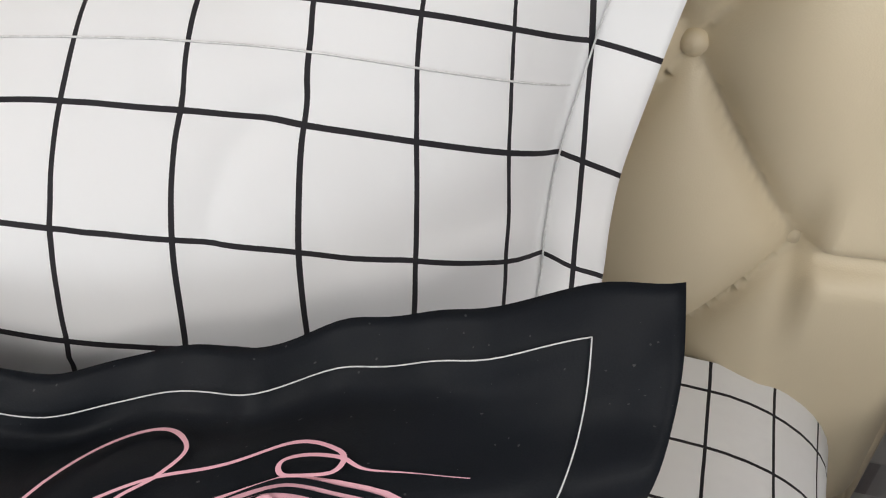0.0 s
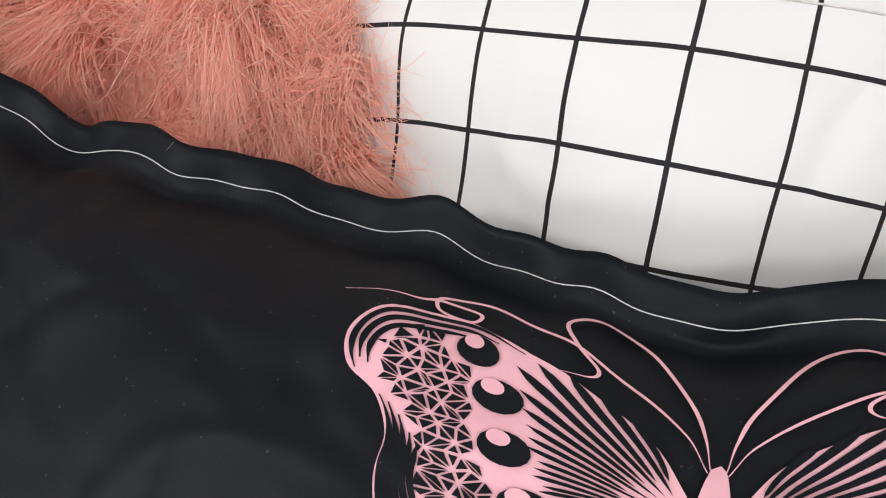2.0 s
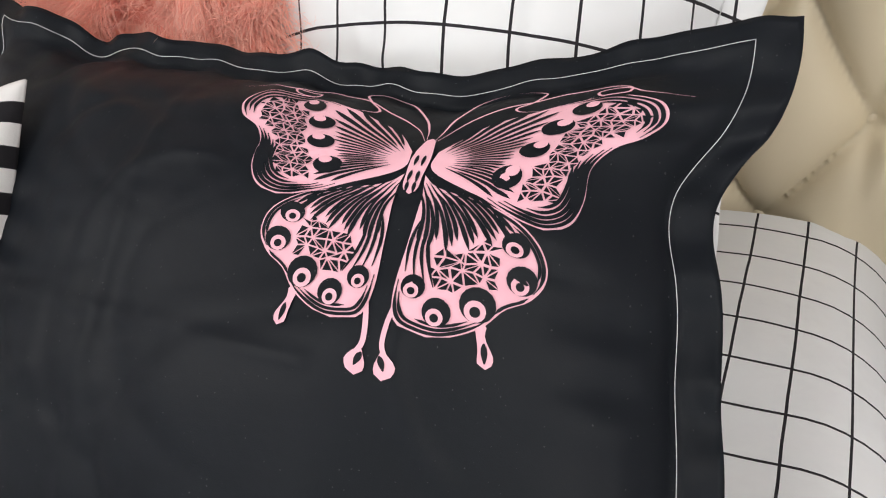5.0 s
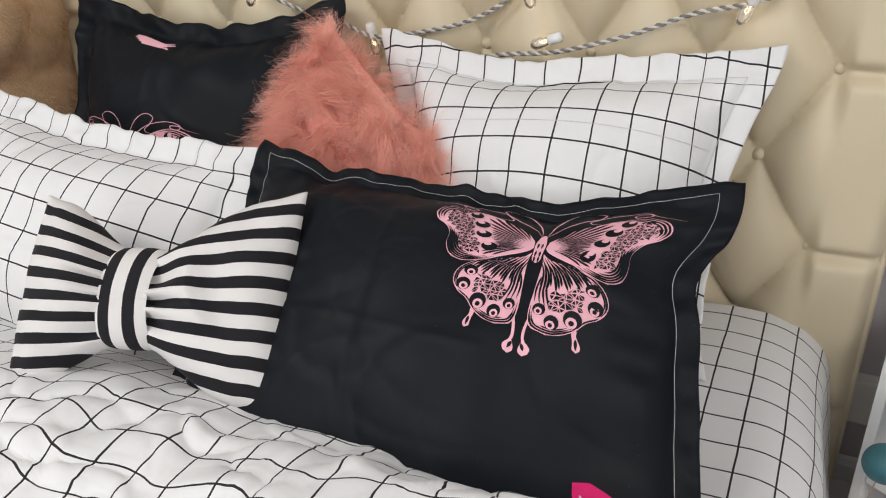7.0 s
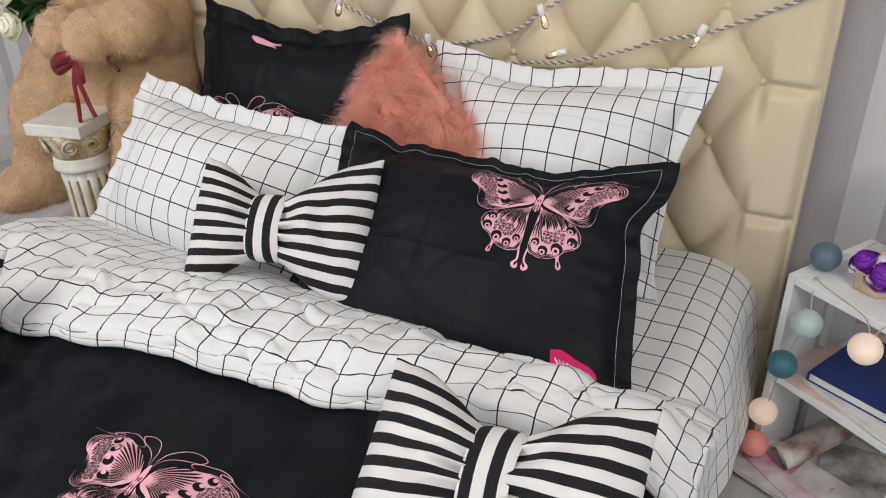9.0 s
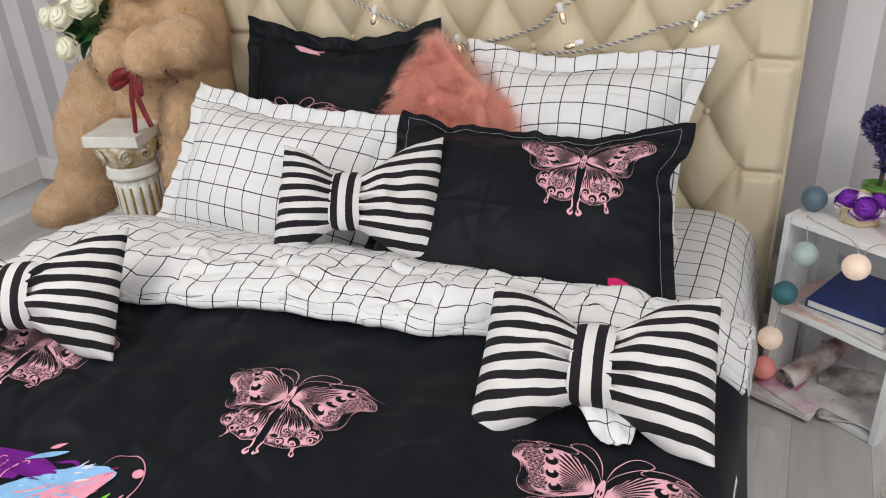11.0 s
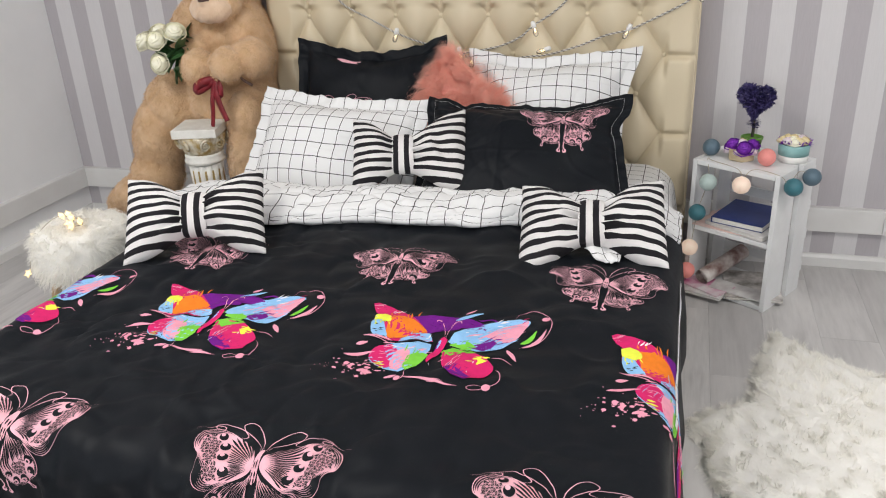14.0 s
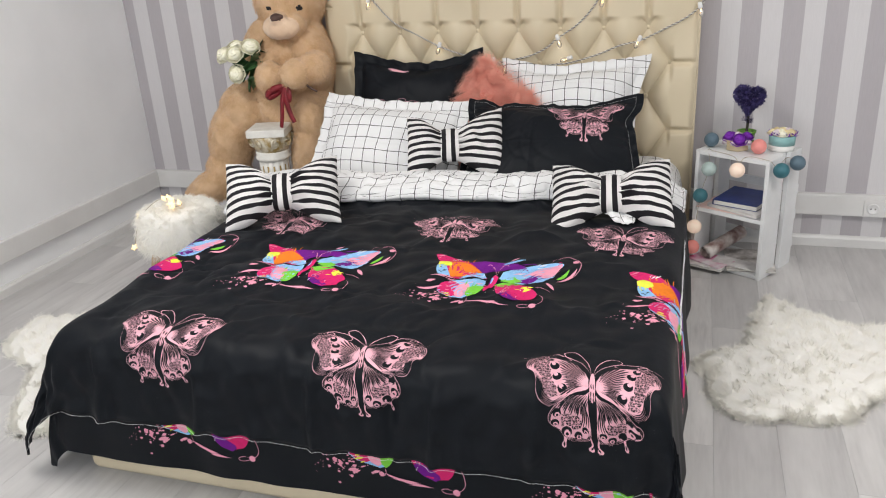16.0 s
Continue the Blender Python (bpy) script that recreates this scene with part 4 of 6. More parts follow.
P_BLACK = Pillow(.765, .56, .085, .034, .02, 101, waist=.06, flare=-.010, right=[.040, .038, .030, .018, .008, -.006, -.025, .004, -.004], top=[-.016, -.040, -.048, -.050, -.052, -.062, -.050, -.021, .002])
pillow_black = thing("pillow", P_BLACK.mesh("pillow", M_BLACK, 150, 110), "black pillow with a pink butterfly print and white stitching", "pillow",
                     basis((-.228, -.290, .832), (.522, -.252, .834), (0, -.77, -.638), .56), group="pillows on the bed")
P_BLACK.seam("stitching", M_THREAD, pillow_black, .00031, "white stitched line", .031, .019)
LACE.lay("butterfly_print", P_BLACK.at, .154, .140, .79, 0, [M_PINK, M_BLACK], pillow_black, .0012, "pink lace butterfly print", .77, high=.85, lean=.055)

P_CHECK = Pillow(.68, .52, .145, .048, .03, 111, [.008, .0, -.016, -.026, -.022, -.014, -.008, -.004, .006], anchor=(.085, .036), bow=.42, round_=2.0, waist=.19, flare=-.055)
pillow_check = thing("pillow", P_CHECK.mesh("pillow", M_GING), "white pillow with a thin black check", "pillow",
                     basis((-.135, -.045, .943), (.545, -.012, .958), (0, -.406, -.914), .52), group="pillows on the bed")
P_CHECK.seam("stitching", M_THREAD, pillow_check, .0006, "white stitched line")
hu = np.linspace(-.27, .29, 160)
piece("hem_stitching", tube("hem_stitching", P_CHECK.at(hu, .132 - .4 * hu * hu) + (0, .0, .0012), .0006, M_THREAD, 5), pillow_check, "stitched hem of the pillow opening")
P_BACK = Pillow(.65, .52, .085, .045, .03, 121, [.012, -.004, -.022, -.036, -.042, -.038, -.026, -.004, .022])
pillow_back = thing("pillow", P_BACK.mesh("pillow", M_BLACK), "black pillow with pink butterfly prints against the headboard", "pillow",
                    basis((-.885, -.05, .99), (-.235, -.01, .983), (0, -.36, -.93), .52), group="pillows on the bed")
LACE.lay("butterfly_print", P_BACK.at, -.095, -.102, .85, 2, [M_PINK, M_BLACK], pillow_back, .0016, "pink lace butterfly print", .72)
streak = Ink()
for i in range(7):
    streak.wedge((-.14 + .008 * i, .205 - .004 * (i % 4)), (-.06 + .005 * i, .203 - .004 * (i % 5)), .007, .002)
streak.lay("streak_print", P_BACK.at, 0, 0, 1, 0, [M_PINK], pillow_back, .0016, "pink streak of print")
P_LEFT = Pillow(.74, .50, .10, .050, .03, 131, [.0, -.004, -.012, -.016, -.016, -.012, -.008, -.004, .0])
thing("pillow", P_LEFT.mesh("pillow", M_GING), "white pillow with a thin black check", "pillow",
                    basis((-.945, -.262, .838), (-.205, -.318, .808), (0, -.62, -.785), .50), group="pillows on the bed")


# bow cushions
def bow_mesh(w, h, depth, seed, shift=0.0, grow=0.0):
    nu, nv = 120, 70
    s, t = np.meshgrid(np.linspace(-1, 1, nu), np.linspace(-1, 1, nv), indexing="ij")
    a = np.abs(s)
    half = h / 2 * (.48 + .52 * smooth01((a - .10) / .72) ** .8)
    half = half * (1 + .05 * smooth01((a - .8) / .2))
    x = w / 2 * s * (1 - .02 * (1 - t * t) * a ** 3) + shift * (1 - s * s)
    y = half * t * (1 + grow * s) + .6 * shift * (1 - s * s)
    edge = ((1 - np.clip(np.abs(t), 0, 1) ** 2.4) * (1 - np.clip((a - .25) / .75, 0, 1) ** 2.8)) ** .6
    z = depth * edge * (.62 + .38 * smooth01((a - .06) / .35))
    gather = np.exp(-((a - .22) / .20) ** 2)
    z = z + gather * edge * .011 * np.sin(t * 13 + 1.7 * np.sin(t * 5 + seed + np.sign(s))) + .006 * edge * waves(x, y, seed, .12)
    z = z + .003 * creases(x, y, seed + 2, 26, .010, .08) * edge
    front = np.stack([x, y, z], -1).reshape(-1, 3)
    rear = np.stack([x, y, -z * .6 - .003], -1).reshape(-1, 3)
    uv = np.stack([x, h / 2 * t * (.74 + .26 * smooth01((a - .12) / .6))], -1).reshape(-1, 2)
    k = len(front)
    r = [i * nv for i in range(nu)] + [(nu - 1) * nv + j for j in range(1, nv)] + [i * nv + nv - 1 for i in range(nu - 2, -1, -1)] + [j for j in range(nv - 2, 0, -1)]
    rim = [(r[i], k + r[i], k + r[(i + 1) % len(r)], r[(i + 1) % len(r)]) for i in range(len(r))]
    f = np.vstack([grid_faces(nu, nv), grid_faces(nu, nv, k, True)])
    return mesh_of("bow_cushion", np.vstack([front, rear]), [*f.tolist(), *rim], M_STRIPE, np.vstack([uv, uv]))


def bow_band(h, depth, width):
    nu, nv = 9, 40
    v, uv = [], []
    for i in range(nu):
        x = width * (i / (nu - 1) - .5)
        swell = 1 - .10 * (2 * i / (nu - 1) - 1) ** 4
        for j in range(nv):
            a = 2 * math.pi * j / nv
            v.append((x * (1 + .08 * math.sin(a) ** 2), h * .262 * math.sin(a) * swell, (depth * .78 * math.cos(a) + .006) * swell))
            uv.append((x + .003, a * .05))
    f = []
    for i in range(nu - 1):
        for j in range(nv):
            k = (j + 1) % nv
            f.append((i * nv + j, (i + 1) * nv + j, (i + 1) * nv + k, i * nv + k))
    return mesh_of("bow_band", v, f, M_BAND, uv)


def bow(label, m, w, h, depth, seed, shift=0.0, grow=0.0):
    ob = thing("bow_cushion", bow_mesh(w, h, depth, seed, shift, grow), label, "cushion", m, group="bow cushions on the bed")
    band = piece("band", bow_band(h, depth, .075), ob, "striped band round the middle of the bow")
    band.location = (shift, .6 * shift, 0)
    return ob


bow("black and white striped bow cushion leaning on the pillows", basis((-.440, -.562, .796), (-.050, -.450, .794), (.053, -.178, -.200), .285), .41, .285, .065, 201, -.022, .07)
bow("black and white striped bow cushion on the black duvet", basis((-.980, -1.160, .730), (-.588, -.988, .728), (.080, -.200, -.186), .29), .43, .29, .07, 211)
bow("black and white striped bow cushion on the duvet edge", basis((.248, -.885, .682), (.666, -.846, .708), (.04, -.265, -.178), .295), .425, .295, .070, 221)


# ---------------------------------------------------------------- fur
def strands(root, way, length, width, seg, droop, seed, clump=0.02, curl=.25, stray=.16, wavy=0.0, tuft=0.0, face=None):
    """Thin tapered ribbons from roots along ways; neighbours share a lean."""
    g = np.random.default_rng(seed)
    n = len(root)
    key = np.floor(root / clump).astype(int)
    h = np.sin(key @ np.array([12.9898, 78.233, 37.719])) * 43758.5453
    lean = np.stack([np.sin(h * 1.1), np.sin(h * 2.3 + 1), np.sin(h * 3.7 + 2)], 1)
    soft = np.stack([waves(root[:, 0] + root[:, 2], root[:, 1] - root[:, 2], seed + i, .09) for i in range(3)], 1)
    d = way + curl * lean + .45 * soft + g.normal(0, stray, (n, 3))
    d /= np.linalg.norm(d, axis=1)[:, None]
    L = length * g.uniform(.6, 1.25, n)
    side = np.cross(d, g.normal(0, 1, (n, 3)) if face is None else face + g.normal(0, .30, (n, 3)))
    side /= np.linalg.norm(side, axis=1)[:, None] + 1e-9
    bendv = np.cross(side, d) * g.normal(0, .35, (n, 1))
    sway = np.cross(d, lean + soft)
    sway /= np.linalg.norm(sway, axis=1)[:, None] + 1e-9
    phase = h * .37 + g.normal(0, .5, n)
    _, which = np.unique(key, axis=0, return_inverse=True)
    which = which.ravel()
    many = np.bincount(which)[:, None]
    centre = np.stack([np.bincount(which, root[:, i]) for i in range(3)], 1) / many
    gather = (centre[which] - root) * tuft
    v = np.empty((n, seg + 1, 2, 3))
    for k in range(seg + 1):
        t = k / seg
        p = root + d * (L * t)[:, None] + (bendv * t * t + np.array(droop) * t * t) * L[:, None]
        p = p + gather * t + sway * (wavy * L * t * (np.sin(phase + t * 6.0) - np.sin(phase)))[:, None]
        w = side * (width * (1 - .85 * t) / 2)
        v[:, k, 0], v[:, k, 1] = p + w, p - w
    base = np.arange(n)[:, None] * 2 * (seg + 1)
    f = np.concatenate([np.stack([base[:, 0] + 2 * k, base[:, 0] + 2 * k + 1, base[:, 0] + 2 * k + 3, base[:, 0] + 2 * k + 2], 1) for k in range(seg)])
    return v.reshape(-1, 3), f


def fast_mesh(name, v, f, m):
    me = bpy.data.meshes.new(name)
    me.vertices.add(len(v))
    me.vertices.foreach_set("co", np.asarray(v, np.float32).ravel())
    me.loops.add(len(f) * 4)
    me.loops.foreach_set("vertex_index", np.asarray(f, np.int32).ravel())
    me.polygons.add(len(f))
    me.polygons.foreach_set("loop_start", np.arange(0, len(f) * 4, 4, dtype=np.int32))
    me.polygons.foreach_set("use_smooth", [True] * len(f))
    me.materials.append(m)
    me.update(calc_edges=True)
    me.validate()
    return me


# pink fur cushion, a square one stood on its corner behind the black pillow
P_FUR = Pillow(.43, .43, .080, 0, .10, 301, wrinkle=.6, wave=0)
fur_pose = basis((-.432, -.135, .640), (-.205, -.125, .955), (.80, -.16, -.53), .42)
fur_cushion = thing("fur_cushion", P_FUR.mesh("fur_cushion", M_PINKBASE, 50, 50), "fluffy salmon-pink long-haired faux fur cushion", "cushion", fur_pose)
g = np.random.default_rng(5)
n = 80000
fu, fv = g.uniform(-.208, .208, n), g.uniform(-.208, .208, n)
front = g.random(n) < .8
pf, pb = P_FUR.at(fu, fv, 1), P_FUR.at(fu, fv, -1)
root = np.where(front[:, None], pf, pb)
e = .004
nf = np.cross(P_FUR.at(fu + e, fv) - pf, P_FUR.at(fu, fv + e) - pf)
nf /= np.linalg.norm(nf, axis=1)[:, None] + 1e-9
way = np.where(front[:, None], nf, nf * (1, 1, -1)) * .38
rim = np.maximum(np.abs(fu), np.abs(fv)) / .195
way[:, 0] += fu / .195 * rim ** 4 * .8
way[:, 1] += fv / .195 * rim ** 4 * .8
down_local = np.array(fur_pose.to_3x3().inverted() @ Vector((.30, -.15, -.9)))
flow = waves(fu, fv, 61, .22)
side_local = np.array(fur_pose.to_3x3().inverted() @ Vector((1, 0, .1)))
way += down_local * .60 + side_local * (flow * .55)[:, None]
v, f = strands(root, way, .072, .0013, 8, down_local * .30, 6, .034, .34, .040, .36, .62, np.where(front[:, None], nf, nf * (1, 1, -1)))
tagged(piece("fur", fast_mesh("fur", v, f, M_PINKFUR), fur_cushion, "long salmon-pink fur"), kind="stuff")


def rug(outline, height, count, seed, label):
    """A hide-shaped shaggy rug from a rough outline."""
    out = spline(np.vstack([outline, outline[:1]]), 120)
    out = out + .008 * np.stack([waves(out[:, 1], out[:, 0], seed, .1), waves(out[:, 0], out[:, 1], seed + 1, .1)], 1)
    c = out.mean(0)
    rings = np.linspace(1, 0.02, 40)
    v = []
    for r in rings:
        q = c + (out[:-1] - c) * r
        z = .004 + .026 * np.sqrt(np.clip((1 - r) * 7, 0, 1)) + (.003 * waves(q[:, 0], q[:, 1], seed + 5, .10) + .0025 * waves(q[:, 0], q[:, 1], seed + 6, .035)) * min(1, (1 - r) * 8)
        v += np.column_stack([q, z]).tolist()
    k = len(out) - 1
    f = [(i * k + j, i * k + (j + 1) % k, (i + 1) * k + (j + 1) % k, (i + 1) * k + j) for i in range(39) for j in range(k)] + [tuple(39 * k + j for j in range(k))]
    ob = thing("fur_rug", mesh_of("fur_rug", v, f, M_WHITEBASE), label, "rug", group="fur rugs on the floor")
    g = np.random.default_rng(seed)
    lo, hi = out.min(0), out.max(0)
    pts = g.uniform(lo, hi, (count * 2, 2))
    a, b = out[:-1], out[1:]
    inside = np.zeros(len(pts), bool)
    for p, q in zip(a, b):
        hit = (p[1] > pts[:, 1]) != (q[1] > pts[:, 1])
        inside ^= hit & (pts[:, 0] < p[0] + (pts[:, 1] - p[1]) / (q[1] - p[1] + 1e-12) * (q[0] - p[0]))
    pts = pts[inside][:count]
    edge = out[g.integers(0, len(out), count // 2)] + g.normal(0, .010, (count // 2, 2))
    pts = np.vstack([pts, edge])
    d = pts - c
    far = np.linalg.norm(d, axis=1)[:, None]
    ring_far = np.linalg.norm(out - c, axis=1)
    turn = np.arctan2(out[:, 1] - c[1], out[:, 0] - c[0])
    order = np.argsort(turn)
    reach = np.interp(np.arctan2(d[:, 1], d[:, 0]), turn[order], ring_far[order])
    inner = np.clip(1 - far[:, 0] / reach, 0, 1)
    root = np.column_stack([pts, .002 + .024 * np.sqrt(np.clip(inner * 7, 0, 1))])
    lay = np.stack([waves(pts[:, 0], pts[:, 1], seed + 7, .22), waves(pts[:, 0], pts[:, 1], seed + 8, .22)], 1)
    way = np.column_stack([d / (far + .05) * .60 + .30 * lay, np.full(len(pts), .07)])
    v, f = strands(root, way, height, .0026, 3, (.0, .0, -.10), seed + 3, .014, .14, .12, .06, .10, np.array((0, 0, 1.0)))
    v[:, 2] = np.maximum(v[:, 2], .004)
    tagged(piece("fur", fast_mesh("fur", v, f, M_WHITEFUR), ob, "cream white shaggy fur"), kind="stuff")
    return ob


rug(np.array([(1.10, -.46), (1.20, -.56), (1.36, -.67), (1.56, -.66), (1.66, -.86), (1.50, -1.06), (1.36, -1.20), (1.26, -1.33), (1.12, -1.37), (.93, -1.38), (.85, -1.21), (.83, -1.03), (.98, -.90), (1.03, -.66)]),
    .026, 26000, 401, "cream white faux fur hide rug on the grey floor")
rug(np.array([(-2.02, -1.26), (-1.72, -1.14), (-1.45, -1.20), (-1.24, -1.30), (-1.22, -1.80), (-1.40, -2.0), (-1.56, -1.84), (-1.70, -1.62), (-1.96, -1.50)]),
    .026, 20000, 411, "cream white faux fur hide rug beside the bed")

# fur stool
stool = thing("fur_stool", lathe("fur_stool", [(.12, .315), (.157, .322), (.173, .36), (.173, .44), (.157, .482), (.10, .500), (.01, .505)], M_WHITEBASE, 40),
              "round stool covered in cream white faux fur", "stool", pose(-1.362, -1.0, 0))
g = np.random.default_rng(9)
n = 9000
ang, hh = g.uniform(0, 6.283, n), g.uniform(0, 1, n)
prof = np.array([(.157, .322), (.173, .36), (.173, .44), (.157, .482), (.10, .500), (.02, .505)])
tt = hh * 5
pr = np.stack([np.interp(tt, range(6), prof[:, 0]), np.interp(tt, range(6), prof[:, 1])], 1)
root = np.stack([pr[:, 0] * np.cos(ang), pr[:, 0] * np.sin(ang), pr[:, 1]], 1)
up = np.clip((pr[:, 1] - .41) / .1, -.4, 1)
way = np.stack([np.cos(ang) * (1 - up * .8), np.sin(ang) * (1 - up * .8), up * .8 - .1], 1)
v, f = strands(root, way, .030, .0022, 3, (0, 0, -.5), 12, .03, .5)
tagged(piece("fur", fast_mesh("fur", v, f, M_WHITEFUR), stool, "cream white fur"), kind="stuff")
for a in (35, 125, 215, 305):
    c, s = math.cos(math.radians(a)), math.sin(math.radians(a))
    piece("leg", tube("leg", [(.115 * c, .115 * s, .33), (.155 * c, .155 * s, .15), (.175 * c, .175 * s, 0)], np.array([.019, .016, .012]), M_WOOD, 12), stool, "tapered pale wooden leg")
M_STAR = glow("warm_star_light", (1.0, .66, .28), 1.3, (.9, .78, .55))
M_WIRE = plain("thin_copper_wire", (.35, .3, .24), (.5, .44, .34), 60, .4)
stars = new("star_light_string")
tagged(stars, "string of small warm star lights over the fur stool", "string lights")
star_path = np.array((-1.362, -1.0, -.030)) + np.array((.80, .80, 1)) * (np.array([(-1.56, -1.19, .37), (-1.58, -1.14, .42), (-1.55, -1.10, .50), (-1.44, -1.08, .57), (-1.36, -1.06, .565), (-1.34, -1.12, .555), (-1.30, -1.08, .555), (-1.42, -1.02, .568)]) - (-1.392, -1.0, 0))
star_path = spline(star_path, 80)
piece("wire", tube("wire", star_path, .0014, M_WIRE, 5), stars)


def star_mesh():
    def build(bm):
        ring = []
        for i in range(10):
            r = .018 if i % 2 == 0 else .009
            ring.append((r * math.cos(i * .6283), r * math.sin(i * .6283)))
        lo = [bm.verts.new((x, y, 0)) for x, y in ring]
        mid_t, mid_b = bm.verts.new((0, 0, .010)), bm.verts.new((0, 0, -.010))
        for i in range(10):
            bm.faces.new((lo[i], lo[(i + 1) % 10], mid_t))
            bm.faces.new((lo[(i + 1) % 10], lo[i], mid_b))
    return bm_mesh("star", build, M_STAR)


STAR = star_mesh()
for i, k in enumerate((2, 22, 38, 44, 52, 60, 70, 78)):
    ob = piece("star", STAR, stars, "small warm glowing star")
    ob.matrix_local = Matrix.Translation(Vector(star_path[k]) + Vector((0, -.008, .004))) @ Euler((.9, .3 * i, .8 * i)).to_matrix().to_4x4()

# ---------------------------------------------------------------- string lights on the headboard
M_CORD = plain("white_twisted_cord", (.62, .60, .56), (.75, .73, .70), 60, .7)
M_CORD2 = plain("grey_twisted_cord", (.20, .19, .18), (.30, .28, .27), 60, .7)
M_SOCKET = plain("white_lamp_socket", (.78, .78, .78), (.84, .84, .84), 30, .35)
M_BULB = glass("clear_bulb_glass", (1, .97, .92))
M_FILAMENT = glow("warm_filament", (1.0, .68, .30), 7.0)
lights = new("string_lights")
tagged(lights, "twisted white cord with small warm bulbs on the headboard", "string lights")
F = .022


def twisted(points, n):
    p = spline(points, n)
    t = np.gradient(p, axis=0)
    t /= np.linalg.norm(t, axis=1)[:, None]
    a = np.cross(t, (0, 1, 0))
    b = np.cross(t, a)
    s = np.cumsum(np.linalg.norm(np.gradient(p, axis=0), axis=1)) * 6.2832 / .020
    off = np.cos(s)[:, None] * a + np.sin(s)[:, None] * b
    piece("cord", tube("cord", p + off * .0022, .0024, M_CORD, 5), lights)
    piece("cord", tube("cord", p - off * .0022, .0024, M_CORD2, 5), lights, "grey strand of the cord")


twisted([(-.82, F, 1.262), (-.70, F, 1.13), (-.58, F, 1.065), (-.455, F - .01, 1.005), (-.35, F, .965), (-.26, F - .012, .950), (-.19, F - .02, .930), (-.13, F - .02, .935), (-.02, F, .955), (.06, F, .99), (.115, F - .01, 1.035), (.20, F, 1.09), (.27, F, 1.16), (.335, F, 1.262)], 420)
twisted([(-.19, F - .02, .928), (-.13, F - .03, .912), (.0, F - .03, .905), (.10, F - .03, .918), (.185, F - .03, .928), (.30, F - .02, .960), (.40, F - .01, .998), (.49, F - .01, 1.020), (.60, F, 1.07), (.70, F, 1.125), (.755, F + .01, 1.19), (.70, F + .03, 1.262)], 420)


def lamp(x, z, y, lean):
    holder = piece("socket", lathe("socket", [(.006, .0), (.009, -.003), (.0095, -.022), (.008, -.026)], M_SOCKET, 14), lights, "white bulb socket")
    holder.matrix_local = pose(x, y, z + .012, 8, lean, 0)
    bulb = piece("bulb", lathe("bulb", [(.006, -.026), (.0085, -.034), (.0105, -.044), (.010, -.054), (.006, -.061), (.001, -.063)], M_BULB, 14), holder, "small clear bulb")
    bulb.visible_shadow = False
    piece("filament", tube("filament", [(.002, 0, -.028), (.004, 0, -.040), (0, .002, -.046), (-.004, 0, -.040), (-.002, 0, -.028)], .0009, M_FILAMENT, 5), bulb, "glowing warm filament")


for x, z, lean in ((-.455, 1.015, 20), (-.193, .940, -5), (-.140, .915, 4), (.112, 1.040, -15), (.185, .938, 70), (.492, 1.028, 25), (-.81, 1.235, 10), (.735, 1.165, -10), (.325, 1.215, 12)):
    lamp(x, z, F - .014, lean)

# ---------------------------------------------------------------- teddy bear, pedestal, roses


def blobs(spec):
    """One skin round a set of ellipsoids: place, radii, turn."""
    bm = bmesh.new()
    for c, r, e in spec:
        m = Matrix.LocRotScale(c, Euler([radians(a) for a in e]), r)
        bmesh.ops.create_icosphere(bm, subdivisions=4, radius=1, matrix=m)
    me = bpy.data.meshes.new("blob")
    bm.to_mesh(me)
    bm.free()
    ob = new("blob", me)
    rem = ob.modifiers.new("skin", "REMESH")
    rem.mode, rem.voxel_size = "VOXEL", .009
    sm = ob.modifiers.new("soft", "SMOOTH")
    sm.factor, sm.iterations = .5, 4
    bpy.context.view_layer.update()
    out = bpy.data.meshes.new_from_object(ob.evaluated_get(bpy.context.evaluated_depsgraph_get()))
    bpy.data.objects.remove(ob)
    return out


bear_mesh = blobs([
    ((-1.212, -.03, 1.262), (.180, .18, .180), (0, 0, 0)), ((-1.345, -.0, 1.40), (.07, .05, .07), (0, 0, 0)), ((-1.065, -.0, 1.40), (.07, .05, .07), (0, 0, 0)),
    ((-1.185, -.165, 1.145), (.112, .10, .066), (10, 0, -4)), ((-1.180, -.225, 1.180), (.045, .05, .036), (0, 0, 0)),
    ((-1.240, .0, .93), (.205, .18, .30), (0, 0, 0)), ((-1.262, -.03, .74), (.222, .19, .19), (0, 0, 0)),
    ((-1.36, -.08, 1.02), (.11, .11, .17), (0, 22, 0)), ((-1.30, -.15, .96), (.085, .10, .085), (0, 30, 0)), ((-1.240, -.275, .912), (.072, .080, .082), (0, 0, 0)),
    ((-1.110, -.06, 1.00), (.098, .12, .19), (0, -14, 0)), ((-1.030, -.205, .945), (.082, .10, .085), (0, 0, 0)), ((-1.092, -.290, .932), (.078, .085, .074), (0, 0, 0)),
    ((-1.50, -.10, .70), (.15, .15, .17), (0, 25, 0)), ((-1.585, -.16, .56), (.115, .13, .20), (0, 8, 0)), ((-1.62, -.18, .40), (.115, .13, .14), (0, 8, 0)),
    ((-1.70, -.23, .325), (.125, .14, .085), (0, -20, 0)), ((-1.78, -.24, .285), (.075, .10, .065), (0, -20, 0)),
    ((-1.105, -.12, .66), (.112, .15, .16), (0, -6, 0)), ((-1.112, -.17, .48), (.106, .13, .22), (0, 0, 0)), ((-1.112, -.20, .30), (.108, .14, .12), (0, 0, 0)),
])
for m in (M_PLUSH, M_MUZZLE, M_NOSE, M_EYE):
    bear_mesh.materials.append(m)
